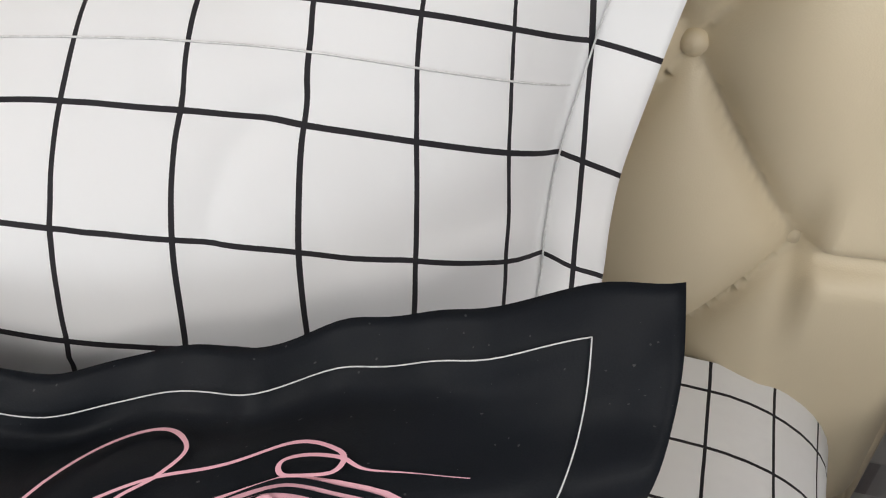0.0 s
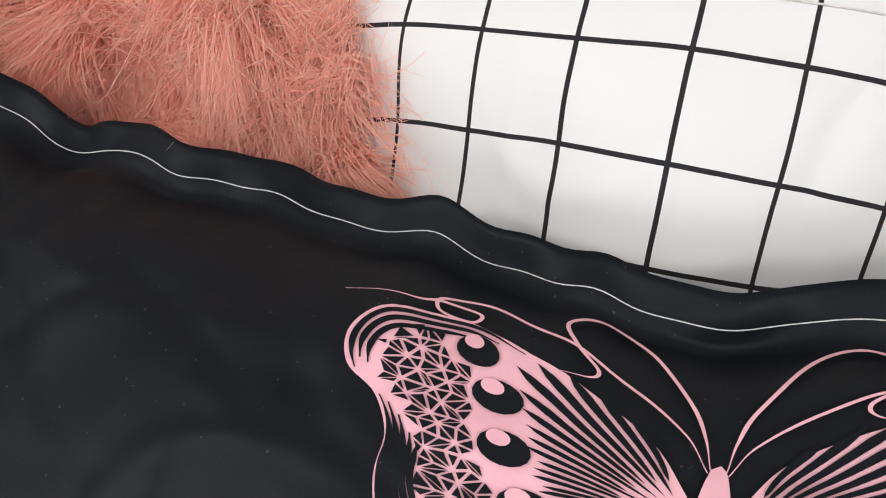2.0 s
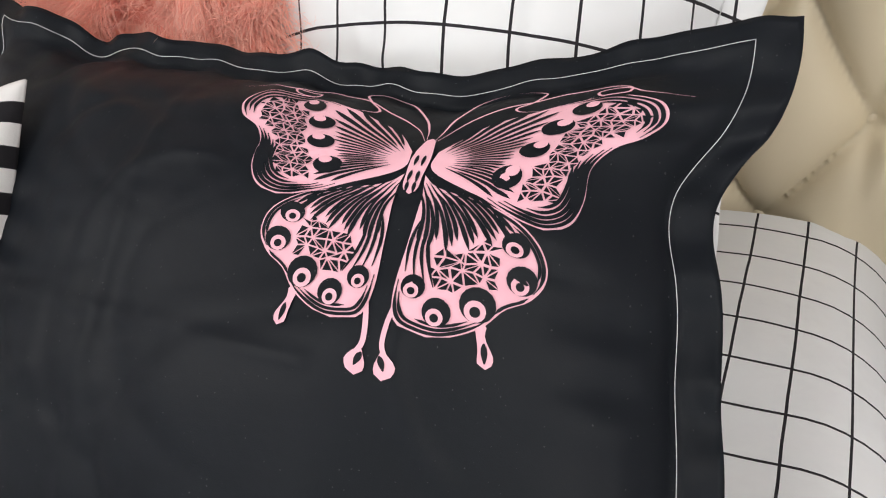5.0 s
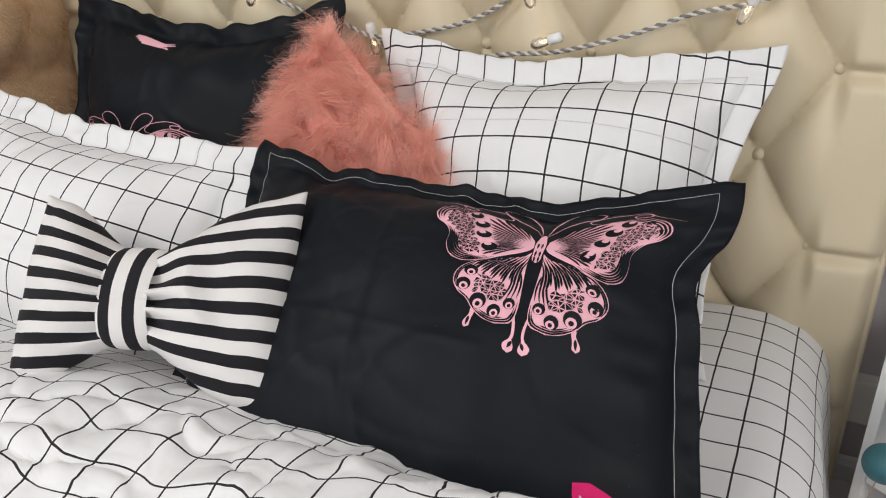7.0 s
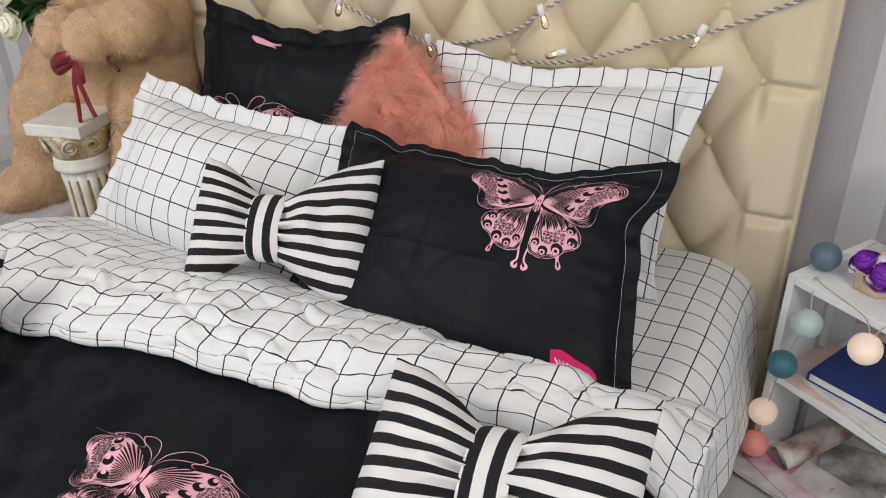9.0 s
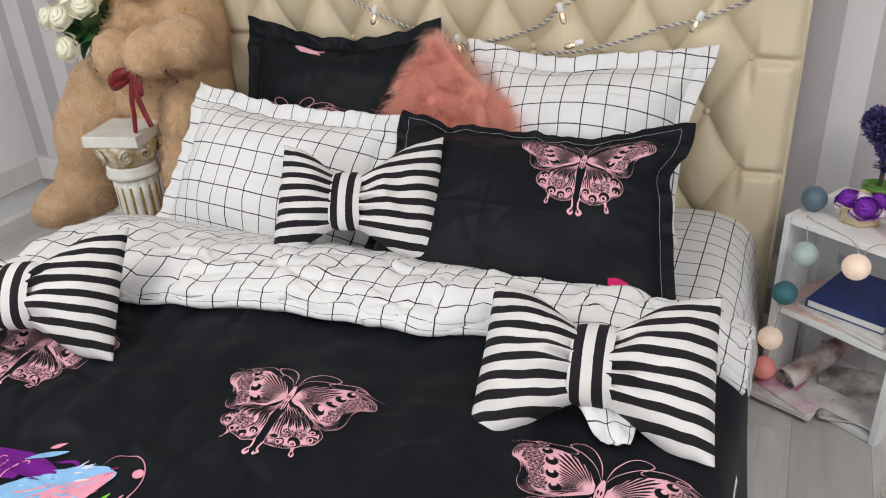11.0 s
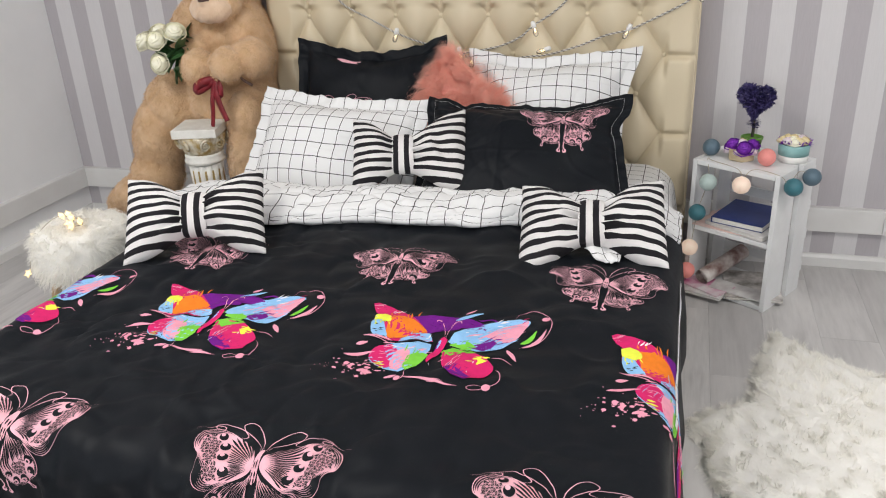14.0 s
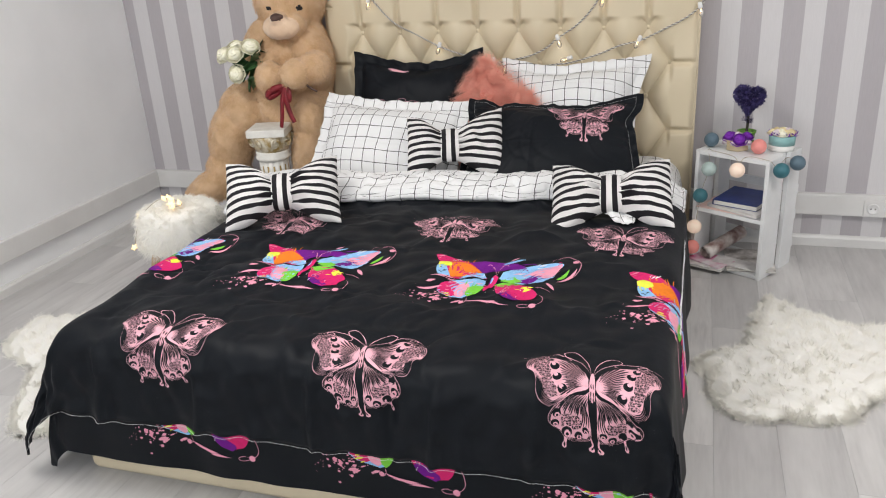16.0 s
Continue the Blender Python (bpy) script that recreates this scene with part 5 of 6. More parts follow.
pc = np.empty(len(bear_mesh.polygons) * 3)
bear_mesh.polygons.foreach_get("center", pc)
pc = pc.reshape(-1, 3)


def near(c, r):
    return (((pc - np.array(c)) / np.array(r)) ** 2).sum(1) < 1


idx = np.zeros(len(pc), np.int32)
idx[near((-1.185, -.24, 1.140), (.105, .11, .060))] = 1
idx[near((-1.178, -.275, 1.193), (.036, .06, .020))] = 2
idx[near((-1.244, -.18, 1.229), (.013, .08, .013)) | near((-1.098, -.19, 1.222), (.013, .08, .013))] = 3
bear_mesh.polygons.foreach_set("material_index", idx)
bear_mesh.polygons.foreach_set("use_smooth", [True] * len(idx))
co = np.empty(len(bear_mesh.vertices) * 3)
bear_mesh.vertices.foreach_get("co", co)
co = co.reshape(-1, 3)
nrm = np.empty(len(co) * 3)
bear_mesh.vertex_normals.foreach_get("vector", nrm)
nrm = nrm.reshape(-1, 3)
lump = waves(co[:, 0] + co[:, 2], co[:, 1] + .6 * co[:, 2], 501, .10) * .5 + waves(co[:, 0] - co[:, 2], co[:, 1], 502, .045) * .4
bear_mesh.vertices.foreach_set("co", (co + nrm * (lump * .005)[:, None]).ravel())
bear_mesh.name = "teddy_bear"
bear = thing("teddy_bear", bear_mesh, "large tan plush teddy bear sitting beside the headboard", "toy")

gb = np.random.default_rng(77)
pick = gb.choice(len(co), 60000)
bear_root, bear_way = co[pick], nrm[pick]
plain_fur = ~((((bear_root - (-1.178, -.275, 1.193)) / (.05, .08, .034)) ** 2).sum(1) < 1) & ~((((bear_root - (-1.185, -.24, 1.140)) / (.105, .11, .060)) ** 2).sum(1) < 1)
for ex, ez in ((-1.244, 1.229), (-1.098, 1.222)):
    plain_fur &= (bear_root[:, 0] - ex) ** 2 + (bear_root[:, 2] - ez) ** 2 > .020 ** 2
v, f = strands(bear_root[plain_fur], bear_way[plain_fur] + (0, 0, -.45), .0105, .0019, 3, (0, 0, -.25), 78, .020, .28, .22, .05, .25)
tagged(piece("fur", fast_mesh("fur", v, f, strand_mat("tan_plush_fur", (.66, .44, .25), (.82, .60, .39), .30)), bear, "short tan plush pile"), kind="stuff")

stand = new("plant_stand")
tagged(stand, "plain white box seat under the teddy bear", "seat")
piece("seat", box("seat", -1.34, -.985, -.02, .20, .0, .56, M_WHITEWOOD, .006), stand)

column = new("pedestal")
column.matrix_world = pose(-1.270, -.300, 0, 0, 0, 14) @ Matrix.Diagonal((1, 1, 1.025, 1))
tagged(column, "white plaster pedestal column with gold painted fluting", "pedestal")
piece("base", box("base", -.115, .115, -.115, .115, 0, .05, M_PLASTER, .006), column)
piece("base_ring", lathe("base_ring", [(.105, .05), (.11, .065), (.10, .085), (.088, .095)], M_PLASTER, 32), column)
piece("shaft", lathe("shaft", [(.078, .09), (.076, .15), (.072, .44), (.075, .50)], M_PLASTER, 96, lambda a, z: 1 - .085 * max(0, math.cos(14 * a)) ** .8), column, "fluted white shaft")
for i in range(14):
    a = 2 * math.pi * i / 14
    piece("gilding", tube("gilding", [(.0705 * math.cos(a), .0705 * math.sin(a), .12), (.0665 * math.cos(a), .0665 * math.sin(a), .475)], .0055, M_GOLD, 6), column, "gold line in the flute")
piece("neck_ring", lathe("neck_ring", [(.077, .500), (.086, .506), (.087, .518), (.080, .524), (.084, .536), (.079, .545)], M_PLASTER, 36), column)
piece("capital", lathe("capital", [(.078, .545), (.086, .560), (.092, .590), (.098, .615), (.096, .622)], M_CAPITAL, 48, lambda a, z: 1 + .05 * math.sin(12 * a) * (z - .54) / .07), column, "gold and cream carved capital")
for i in range(4):
    a = math.radians(45 + 90 * i)
    t = np.linspace(0, 3.6 * math.pi, 40)
    r = .024 * (1 - t / (4.4 * math.pi))
    c, s = math.cos(a), math.sin(a)
    for side in (1, -1):
        pth = [((.094 + rr * math.cos(q) * .3) * c - side * (.032 + rr * math.sin(q)) * s, (.094 + rr * math.cos(q) * .3) * s + side * (.032 + rr * math.sin(q)) * c, .590 + rr * math.cos(q)) for q, rr in zip(t, r)]
        piece("volute", tube("volute", pth, .0050, M_CAPITAL, 6), column, "cream scroll of the capital")
piece("top_plate", box("top_plate", -.096, .096, -.096, .096, .623, .660, M_PLASTER, .005), column)

# ribbon hanging from the paws
ribbon = new("ribbon")
tagged(ribbon, "dark red satin ribbon bow hanging from the teddy bear", "ribbon")


def strip(points, width, name="tail", label=""):
    p = spline(points, 24)
    t = np.gradient(p, axis=0)
    t /= np.linalg.norm(t, axis=1)[:, None]
    s = np.cross(t, (0.15, 1, .1))
    s /= np.linalg.norm(s, axis=1)[:, None]
    w = np.linspace(width, width * .8, 24)[:, None] / 2
    v = np.stack([p + s * w, p + (0, -.006, 0), p - s * w], 1).reshape(-1, 3)
    ob = piece(name, mesh_of(name, v, grid_faces(24, 3), M_RED), ribbon, label)
    ob.modifiers.new("thickness", "SOLIDIFY").thickness = .0015
    return ob


strip([(-1.150, -.315, .880), (-1.162, -.335, .80), (-1.170, -.335, .74), (-1.182, -.335, .680)], .024)
strip([(-1.145, -.315, .880), (-1.140, -.335, .82), (-1.128, -.335, .76), (-1.108, -.335, .705)], .034)
strip([(-1.150, -.315, .872), (-1.185, -.335, .868), (-1.225, -.335, .850), (-1.232, -.335, .828), (-1.205, -.33, .836), (-1.155, -.32, .868)], .036, "loop")
strip([(-1.140, -.315, .872), (-1.120, -.335, .850), (-1.125, -.335, .815), (-1.150, -.32, .862)], .036, "loop")

# white roses held by the bear
roses = new("rose_bouquet")
tagged(roses, "bunch of white artificial roses with green leaves", "flowers")


def rose_mesh(r, seed):
    g = np.random.default_rng(seed)
    v, f = [], []
    for ring, (count, rad, tilt) in enumerate(((3, .35, 84), (4, .55, 72), (5, .78, 58), (6, 1.0, 42))):
        for k in range(count):
            a0 = 2 * math.pi * (k + .4 * ring) / count + g.normal() * .12
            s = len(v)
            for i in range(5):
                t = i / 4
                for j in range(5):
                    q = (j / 4 - .5) * 2
                    ang = a0 + q * math.pi / count * 1.25
                    bulge = rad * r * (.35 + .65 * math.sin(t * 1.9)) * (1 + .05 * q * q)
                    z = r * (t * math.sin(math.radians(tilt)) * 1.15 - .25 * ring * .3 - .16 * t * t * q * q) + (r * .12 * t ** 4 * -1)
                    v.append((bulge * math.cos(ang), bulge * math.sin(ang), z))
            f += (grid_faces(5, 5) + s).tolist()
    # closed heart of the flower
    s = len(v)
    for i in range(7):
        for j in range(10):
            a, e = 2 * math.pi * j / 9, math.pi * (i / 6 - .5)
            v.append((.74 * r * math.cos(e) * math.cos(a), .74 * r * math.cos(e) * math.sin(a), r * (.36 + .62 * math.sin(e))))
    f += (grid_faces(7, 10) + s).tolist()
    return mesh_of("rose", v, f, M_ROSE)


def leaf_mesh(L, w, m):
    v = []
    for i in range(7):
        t = i / 6
        ww = w * math.sin(math.pi * t ** .8) * .5 + .0005
        for q in (-1, 0, 1):
            v.append((q * ww, t * L, .18 * w * abs(q) - .25 * L * t * t))
    return mesh_of("leaf", v, grid_faces(7, 3), m)


ROSE, LEAF = rose_mesh(.048, 3), leaf_mesh(.125, .066, M_LEAF)
for x, y, z, e in ((-1.462, -.285, 1.015, (45, -30, 0)), (-1.391, -.310, 1.022, (50, -8, 10)), (-1.320, -.290, 1.052, (45, 8, 30)), (-1.392, -.310, .935, (75, -10, 0)), (-1.425, -.24, 1.04, (30, -20, 60))):
    ob = piece("rose", ROSE, roses, "white rose")
    ob.matrix_local = pose(x, y, z, *e)
for i in range(24):
    g2 = np.random.default_rng(600 + i)
    ob = piece("leaf", LEAF, roses)
    ob.matrix_local = pose(-1.325 + g2.normal() * .025, -.24 + g2.normal() * .03, .975 + g2.normal() * .035, g2.uniform(-60, 60), g2.uniform(-60, 60), g2.uniform(0, 360))
for i in range(3):
    piece("stem", tube("stem", spline([(-1.43 + .02 * i, -.28, 1.02), (-1.36, -.26, .98), (-1.27, -.22, .93)], 16), .0035, M_LEAF, 6), roses)
piece("stem", tube("stem", spline([(-1.06, -.27, .885), (-1.02, -.315, .875), (-.975, -.325, .855)], 12), .0055, M_NOSE, 6), roses, "cut brown end of a stem")

# ---------------------------------------------------------------- crate shelf and what stands on it
SH = pose(.908, -.184, 0, 0, 0, -31)
crate = new("crate_shelf")
crate.matrix_world = SH
tagged(crate, "white painted wooden crate used as an upright shelf", "shelf")
HW, DP, HT = .174, .285, .550
for sx in (-1, 1):
    for y0, y1 in ((0, .135), (.180, DP)):
        a, b = (sx * HW, sx * (HW - .018)) if sx < 0 else (HW - .018, HW)
        piece("side_board", box("side_board", min(a, b), max(a, b), y0, y1, 0, HT, M_WHITEWOOD, .002), crate)
piece("top_board", box("top_board", -HW + .019, HW - .019, .0, .20, HT - .020, HT - .001, M_WHITEWOOD, .002), crate)
piece("top_board", box("top_board", -HW + .019, HW - .019, .212, DP, HT - .020, HT - .001, M_WHITEWOOD, .002), crate)
piece("shelf_board", box("shelf_board", -HW + .019, HW - .019, .004, DP - .02, .262, .280, M_WHITEWOOD, .002), crate)
piece("bottom_board", box("bottom_board", -HW + .019, HW - .019, .004, DP - .02, .002, .020, M_WHITEWOOD, .002), crate)
for z in (.10, .24, .36, .50):
    piece("back_slat", box("back_slat", -HW + .001, HW - .001, DP + .001, DP + .011, z - .02, z + .02, M_WHITEWOOD, .0015), crate)


def at_shelf(x, y, z, rx=0, ry=0, rz=0):
    return SH @ pose(x, y, z, rx, ry, rz)


M_PAGE = plain("paper_pages", (.72, .70, .66), (.80, .79, .76), 200, .8, relief=.0004, fine=600)


def book(label, m, w, d, h, cover, category="book"):
    ob = new("book" if category == "book" else "magazine")
    ob.matrix_world = m
    tagged(ob, label, category)
    piece("pages", box("pages", -w / 2 + .003, w / 2 - .001, -d / 2 + .003, d / 2 - .003, .002, h - .002, M_PAGE, 0), ob, "white page block")
    piece("cover", box("cover", -w / 2, w / 2, -d / 2, d / 2, h - .0025, h, cover, .001), ob)
    piece("back_cover", box("back_cover", -w / 2, w / 2, -d / 2, d / 2, 0, .0025, cover, .001), ob)
    piece("spine", box("spine", -w / 2 - .002, -w / 2 + .001, -d / 2, d / 2, 0, h, cover, .001), ob)
    return ob


M_BLUE = plain("dark_blue_cover", (.012, .030, .16), (.018, .042, .20), 20, .45, relief=.0004, fine=300)
M_PEACH = plain("pink_paper_cover", (.72, .50, .45), (.78, .60, .55), 25, .5)
M_MAG1 = plain("pale_magazine_cover", (.55, .52, .52), (.80, .79, .78), 14, .35)
M_MAG2 = plain("flowered_magazine_cover", (.22, .20, .17), (.76, .72, .70), 16, .35)
M_MAG3 = plain("magenta_magazine_cover", (.55, .05, .25), (.82, .78, .80), 9, .35)
book("flat pink paper folder on the crate shelf", at_shelf(-.02, .12, .2805, 0, 0, 4), .285, .215, .004, M_PEACH, "magazine")
book("thin magazines in pale covers on the crate shelf", at_shelf(.02, .115, .285, 0, 0, -6), .25, .20, .016, M_MAG1, "magazine")
book("dark blue hardback book lying on magazines", at_shelf(.0, .150, .3015, 0, 0, 6), .20, .235, .024, M_BLUE)
book("magazine with a flowered cover in the crate shelf", at_shelf(.055, .135, .0205, 0, 0, 32), .21, .25, .012, M_MAG2, "magazine")
book("white brochure lying in the crate shelf", at_shelf(.05, .05, .033, 0, 2.0, 8), .22, .09, .005, M_MAG1, "magazine")
book("magazine sticking out under the crate shelf", at_shelf(-.085, -.01, .0205, 0, 0, 8), .20, .13, .012, M_MAG1, "magazine")
book("magazine with a magenta cover sticking out of the crate shelf", at_shelf(-.07, .01, .033, 0, 0, -8), .18, .12, .006, M_MAG3, "magazine")
roll = new("rolled_magazine")
roll.matrix_world = at_shelf(-.085, .045, .078) @ Vector((.045, .25, .05)).to_track_quat("Z", "Y").to_matrix().to_4x4()
tagged(roll, "rolled-up glossy magazine with a brown and white cover", "magazine")
tt = np.linspace(0, 5.5 * math.pi, 90)
rr = .012 + .0013 * tt
v = np.array([(r * math.cos(a), r * math.sin(a), z) for r, a in zip(rr, tt) for z in (-.05, .10, .20)])
piece("paper_roll", mesh_of("paper_roll", v, grid_faces(90, 3), plain("rolled_cover", (.16, .06, .05), (.78, .74, .71), 11, .3)), roll)

M_POT = plain("green_pot", (.10, .25, .03), (.14, .32, .05), 20, .35)
M_LILAC = plain("dark_violet_leaf", (.022, .018, .085), (.06, .045, .17), 30, .6)
M_BARK = plain("dark_stem", (.03, .03, .025), (.06, .055, .04), 40, .8)
M_SOIL = plain("green_moss", (.08, .18, .03), (.13, .26, .05), 60, .9, relief=.004)


def sprig_mesh(m, L=.02, seed=1):
    g = np.random.default_rng(seed)
    v, f = [], []
    for i in range(6):
        d = Vector((g.normal(), g.normal(), abs(g.normal()) + .4)).normalized()
        s = d.cross(Vector((g.normal(), g.normal(), g.normal()))).normalized() * .0028
        k = len(v)
        v += [tuple(s * .4), tuple(-s * .4), tuple(d * L * .6 - s), tuple(d * L), tuple(d * L * .6 + s)]
        f.append((k, k + 1, k + 2, k + 3, k + 4))
    return mesh_of("sprig", v, f, m, smooth=False)


def topiary(m):
    ob = new("heart_topiary")
    ob.matrix_world = m
    tagged(ob, "dark violet heart-shaped artificial topiary in a green pot", "plant")
    piece("pot", lathe("pot", [(.030, 0), (.033, .004), (.038, .050), (.042, .052), (.042, .060), (.037, .060), (.036, .050)], M_POT, 28), ob, "green plastic pot")
    piece("moss", lathe("moss", [(.036, .050), (.025, .056), (.004, .058)], M_SOIL, 20), ob, "green moss")
    piece("stem", tube("stem", spline([(0, 0, .05), (.002, 0, .09), (-.001, 0, .13)], 12), .006, M_BARK, 8), ob, "dark stem")
    g = np.random.default_rng(71)
    v, f = [], []
    for _ in range(4200):
        a = g.uniform(0, 2 * math.pi)
        q = math.sqrt(g.uniform(.0, 1))
        hx = 16 * math.sin(a) ** 3 / 17
        hz = (13 * math.cos(a) - 5 * math.cos(2 * a) - 2 * math.cos(3 * a) - math.cos(4 * a)) / 17
        p = Vector((hx * q * .072, g.normal() * .022 * math.sqrt(1.05 - q * q), .205 + hz * q * .072))
        d = Vector((hx * q + g.normal() * .35, p.y * 18 + g.normal() * .35, hz * q + g.normal() * .35)).normalized()
        s = d.cross(Vector((g.normal(), g.normal(), g.normal()))).normalized() * .0030
        L = g.uniform(.008, .016)
        k = len(v)
        v += [tuple(p - s * .4), tuple(p + s * .4), tuple(p + d * L * .6 + s), tuple(p + d * L), tuple(p + d * L * .6 - s)]
        f.append((k, k + 1, k + 2, k + 3, k + 4))
    for _ in range(70):
        a = g.uniform(0, 6.28)
        d = Vector((math.cos(a), math.sin(a), g.uniform(-.2, .5))).normalized()
        p = Vector((0, 0, g.uniform(.095, .12)))
        s = d.cross(Vector((0, 0, 1))).normalized() * .0022
        k = len(v)
        v += [tuple(p - s), tuple(p + s), tuple(p + d * .02 + s), tuple(p + d * .03), tuple(p + d * .02 - s)]
        f.append((k, k + 1, k + 2, k + 3, k + 4))
    tagged(piece("foliage", mesh_of("foliage", v, f, M_LILAC, smooth=False), ob, "dark violet needle leaves"), kind="stuff")
    return ob


topiary(at_shelf(-.055, .215, HT))

M_CREAMWOOD = plain("pale_wood_planter", (.55, .44, .27), (.66, .55, .37), 25, .6, relief=.001)
M_VIOLET = plain("violet_petal", (.16, .015, .36), (.24, .03, .48), 40, .7)
M_PALEPETAL = plain("pale_petal", (.74, .62, .70), (.84, .78, .82), 40, .7)
M_YELLOW = plain("cream_yellow_petal", (.80, .68, .38), (.86, .76, .50), 40, .7)
M_TEAL = plain("mint_paint", (.24, .46, .46), (.29, .52, .52), 25, .45)
M_POTWHITE = plain("white_glaze", (.74, .74, .72), (.80, .80, .78), 25, .4)


def petals(base, m, name):
    me = base.copy()
    me.materials[0] = m
    return me


def planter(m):
    ob = new("flower_planter")
    ob.matrix_world = m
    tagged(ob, "hexagonal pale wood planter with violet artificial roses", "flowers")
    piece("pot", lathe("pot", [(.046, 0), (.052, .006), (.050, .012), (.054, .042), (.056, .046), (.050, .046), (.048, .036)], M_CREAMWOOD, 6), ob, "hexagonal pale wood pot")
    for x, y, z, mm, s in ((-.028, -.012, .058, M_VIOLET, .55), (.022, -.024, .052, M_VIOLET, .62), (.030, .018, .060, M_VIOLET, .50), (.0, .0, .062, M_PALEPETAL, .45), (-.012, .025, .058, M_YELLOW, .42), (-.048, .0, .046, M_PALEPETAL, .32),
                           (-.040, -.028, .043, M_PALEPETAL, .28), (.004, -.04, .045, M_PALEPETAL, .26), (.05, -.006, .046, M_PALEPETAL, .3)):
        r = piece("flower", petals(ROSE, mm, "flower"), ob)
        r.matrix_local = pose(x, y, z - .012, -25 * y / .03 * .5 + 20, 25 * x / .03 * .5, 40 * x) @ Matrix.Scale(s * 1.25, 4)
    return ob


planter(at_shelf(-.035, .105, HT))


def tub(m):
    ob = new("flower_tub")
    ob.matrix_world = m
    tagged(ob, "round mint and white tub of cream artificial flowers", "flowers")
    piece("base_band", lathe("base_band", [(.050, 0), (.053, .003), (.054, .026)], M_POTWHITE, 36), ob, "white lower band")
    piece("tub", lathe("tub", [(.054, .026), (.0555, .066), (.053, .068), (.050, .060)], M_TEAL, 36), ob, "mint green rim")
    g = np.random.default_rng(81)
    for i in range(13):
        a, r = 2.4 * i, .042 * math.sqrt(i / 13)
        fl = piece("flower", petals(ROSE, [M_YELLOW, M_YELLOW, M_ROSE, M_PALEPETAL][i % 4], "flower"), ob)
        fl.matrix_local = pose(r * math.cos(a), r * math.sin(a), .064 + .008 * math.cos(r * 30), g.uniform(-15, 15), g.uniform(-15, 15), 50 * i) @ Matrix.Scale(.52, 4)
    for i in range(9):
        a = .7 * i
        fl = piece("sprig", sprig_mesh(M_VIOLET, .02, 90 + i), ob, "small violet sprig")
        fl.matrix_local = pose(.050 * math.cos(a), .050 * math.sin(a), .070, 0, 25, math.degrees(a))
    return ob


tub(at_shelf(.118, .205, HT))

# cotton ball lights
balls = new("ball_lights")
tagged(balls, "string of grey, teal, peach and coral ball lights on the crate", "string lights")


def ball_mesh():
    bm = bmesh.new()
    bmesh.ops.create_icosphere(bm, subdivisions=4, radius=.0325)
    me = bpy.data.meshes.new("ball")
    bm.to_mesh(me)
    bm.free()
    me.polygons.foreach_set("use_smooth", [True] * len(me.polygons))
    return me


BALL = ball_mesh()


def ball_mat(name, c, e):
    m = plain(name, tuple(x * .85 for x in c), c, 30, .45, relief=.0015, fine=90)
    b = m.node_tree.nodes["Principled BSDF"]
    b.inputs["Emission Color"].default_value = (*(x * y for x, y in zip(c, (1.0, .9, .75))), 1)
    b.inputs["Emission Strength"].default_value = e
    return m


COLS = {"slate": ball_mat("slate_blue_ball", (.10, .16, .21), .02), "mist": ball_mat("mist_green_ball", (.40, .50, .49), .08), "peach": ball_mat("peach_ball", (.84, .68, .58), .30),
        "coral": ball_mat("coral_ball", (.76, .27, .25), .12), "teal": ball_mat("teal_ball", (.04, .16, .20), .02)}
spots = [("slate", (-.145, .075, HT + .033)), ("mist", (-.085, -.034, .482)), ("peach", (.048, -.034, .500)), ("coral", (.075, .085, HT + .033)), ("teal", (.216, .020, .515)), ("slate", (.216, .165, .515)),
         ("teal", (-.118, -.036, .352)), ("peach", (-.138, -.036, .198)), ("coral", (-.140, -.040, .098))]
for kind, p in spots:
    me = BALL.copy()
    me.materials.append(COLS[kind])
    ob = piece("ball", me, balls, kind + " coloured ball")
    ob.matrix_local = at_shelf(*p)
wire = [SH @ Vector(p) for p in ((-.14, -.03, .10), (-.137, -.028, .2), (-.12, -.03, .35), (-.10, -.024, .44), (-.085, -.028, .485), (-.10, -.012, .53), (-.13, .03, .552), (-.10, .02, .550), (.01, -.006, .549), (.046, -.020, .525), (.06, -.006, .549), (.08, .03, .549), (.17, .01, .549), (.200, .01, .530), (.195, .10, .549), (.195, .16, .53))]
piece("wire", tube("wire", spline([tuple(p) for p in wire], 140), .0013, M_WIRE, 5), balls, "thin transparent wire")

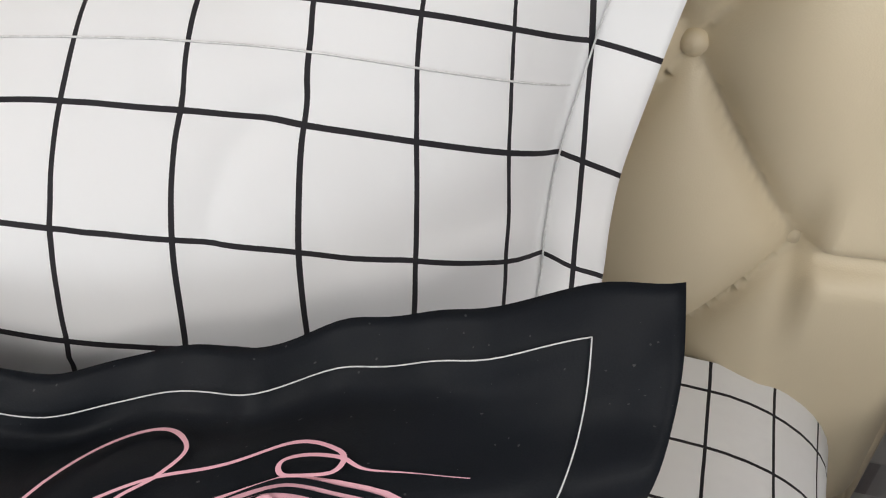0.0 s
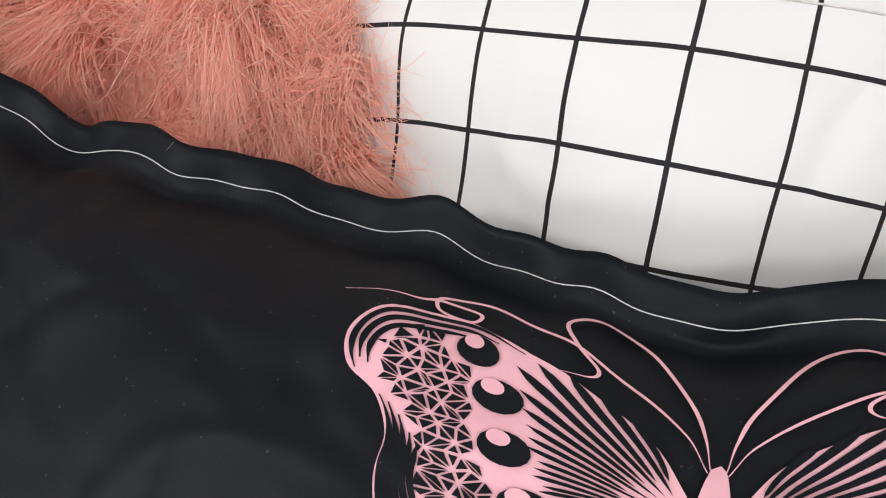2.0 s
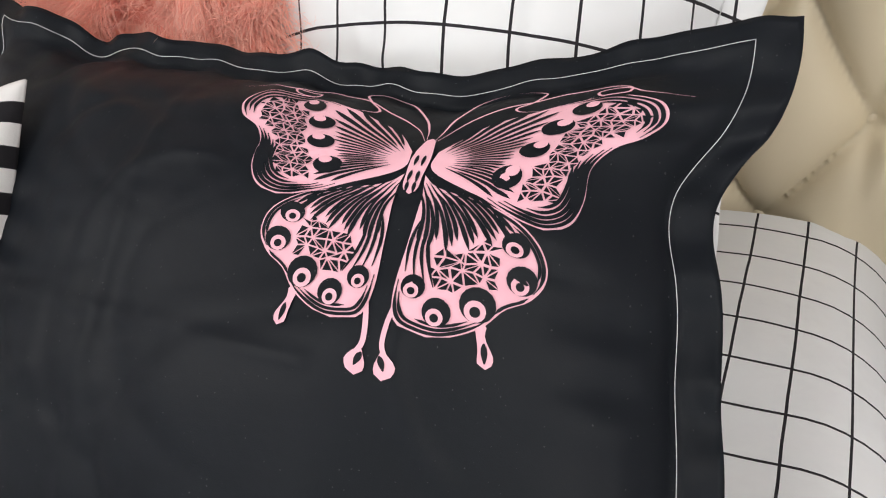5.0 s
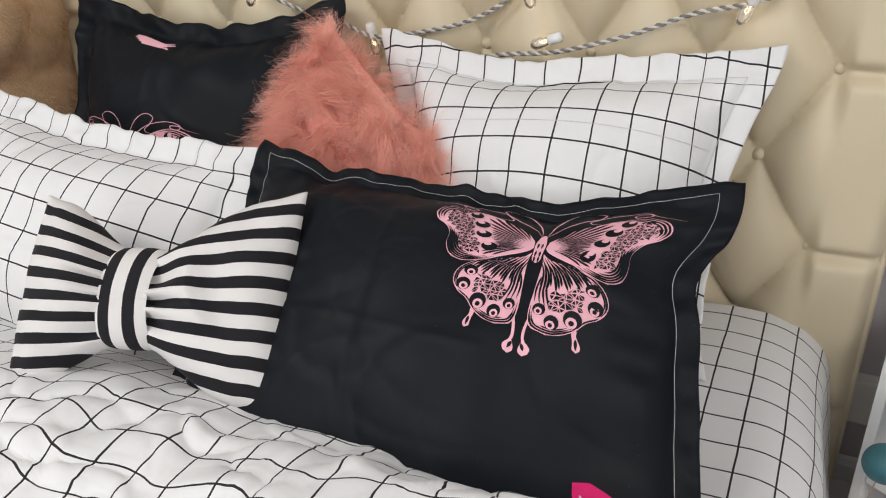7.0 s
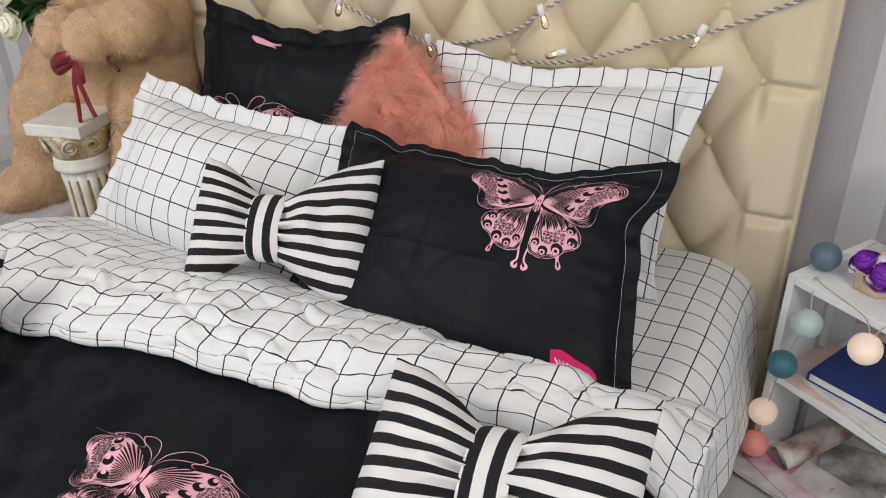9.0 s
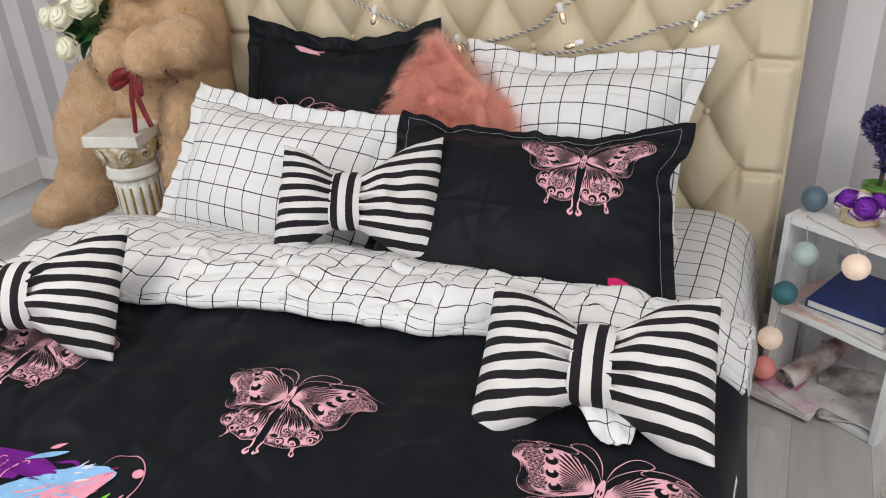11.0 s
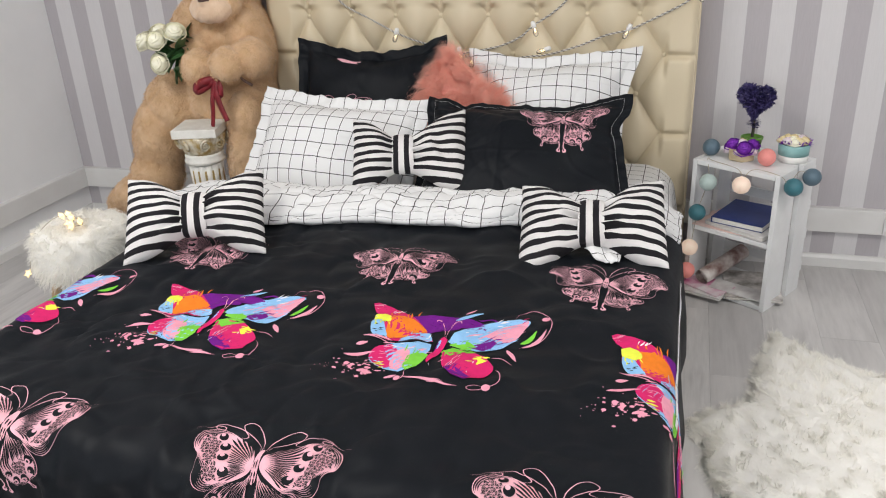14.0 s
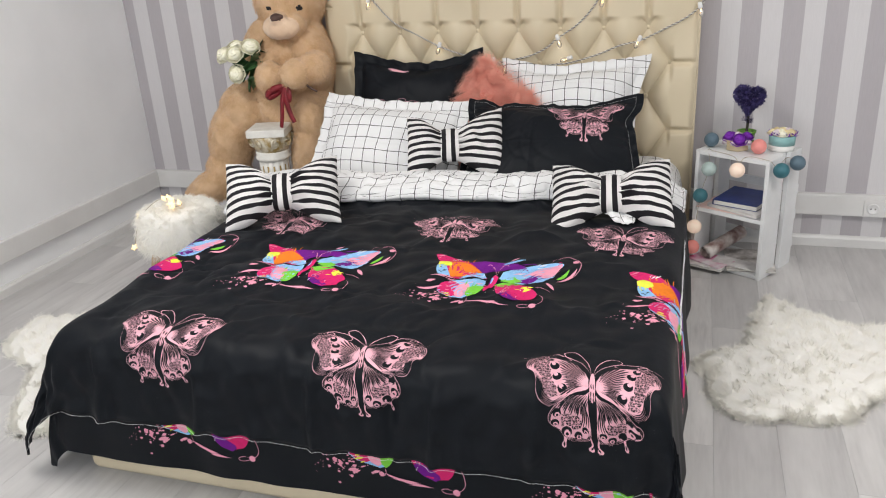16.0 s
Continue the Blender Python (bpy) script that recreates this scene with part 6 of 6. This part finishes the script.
# wall sockets on the trunking
outlet = new("power_outlet")
outlet.matrix_world = pose(1.60, WALL_Y - .0325, .207)
tagged(outlet, "double white wall socket on the trunking", "socket")
M_HOLE = plain("dark_socket_hole", (.02, .02, .02), (.04, .04, .04), 50, .6)
piece("plate", box("plate", -.075, .075, -.008, .0, -.040, .040, M_TRIM, .004), outlet)
for x in (-.035, .035):
    cup = piece("cup", lathe("cup", [(.026, 0), (.026, .003), (.021, .003), (.020, .0012), (.001, .0012)], M_SOCKET, 28), outlet)
    cup.matrix_local = pose(x, -.008, 0, 90)
    for dx in (-.0095, .0095):
        h = piece("hole", lathe("hole", [(.0035, 0), (.0035, .001)], M_HOLE, 12), cup)
        h.location = (dx, 0, .0012)

# red corner of print under the black pillow
red_patch = Ink()
red_patch.fill([(.108, -.196), (.126, -.192), (.146, -.201), (.166, -.206), (.178, -.220), (.172, -.240), (.120, -.240), (.110, -.216)], 0, 0, .004)
for i in range(9):
    red_patch.slit((.116 + .006 * i, -.208 - .0012 * i), (.124 + .006 * i, -.222 - .002 * (i % 3)), .0028, 6 if i % 3 else 8)
red_patch.lay("red_print", P_BLACK.at, .145, .034, 1, 0, PAINT, pillow_black, .0016, "crimson corner of a print")

# checked flap under the bow cushion
def flap_at(u, v):
    f = 1 - .8 * (v / .20) ** 1.4
    x = .475 + (u - .05) * f + v * .36
    y = -.99 - v * .72 + u * .10
    z = .545 + .03 * np.clip(1 - v / .2, 0, 1) * (1 + .4 * waves(u, v, 611, .1)) + .004 * waves(u, v, 612, .06)
    return np.stack([x, y, z], -1)


flap = piece("flap", cloth("flap", lambda u, v: flap_at(u, v)[..., :], .0, .13, .0, .17, 30, 30, M_GING), fold, "checked corner of the duvet lining")
flap.modifiers.new("thickness", "SOLIDIFY").thickness = .004

# ---------------------------------------------------------------- floor boards
PLANK_W, PLANK_L = .192, 1.28
plank_mesh = box("plank", 0, PLANK_W - .0004, 0, PLANK_L - .0004, -.012, 0, M_FLOOR, .0006, 1)
for i in range(30):
    x = WALL_X + i * PLANK_W
    y = -5.5 - ((i * .37) % 1) * PLANK_L
    while y < WALL_Y:
        y0, y1 = max(y, -5.5), min(y + PLANK_L, WALL_Y)
        if y1 - y0 > .02 and x < 3.19:
            ob = piece("plank", plank_mesh, floor)
            ob.location = (x, y0, 0)
            ob.scale = (1, (y1 - y0) / PLANK_L, 1)
        y += PLANK_L
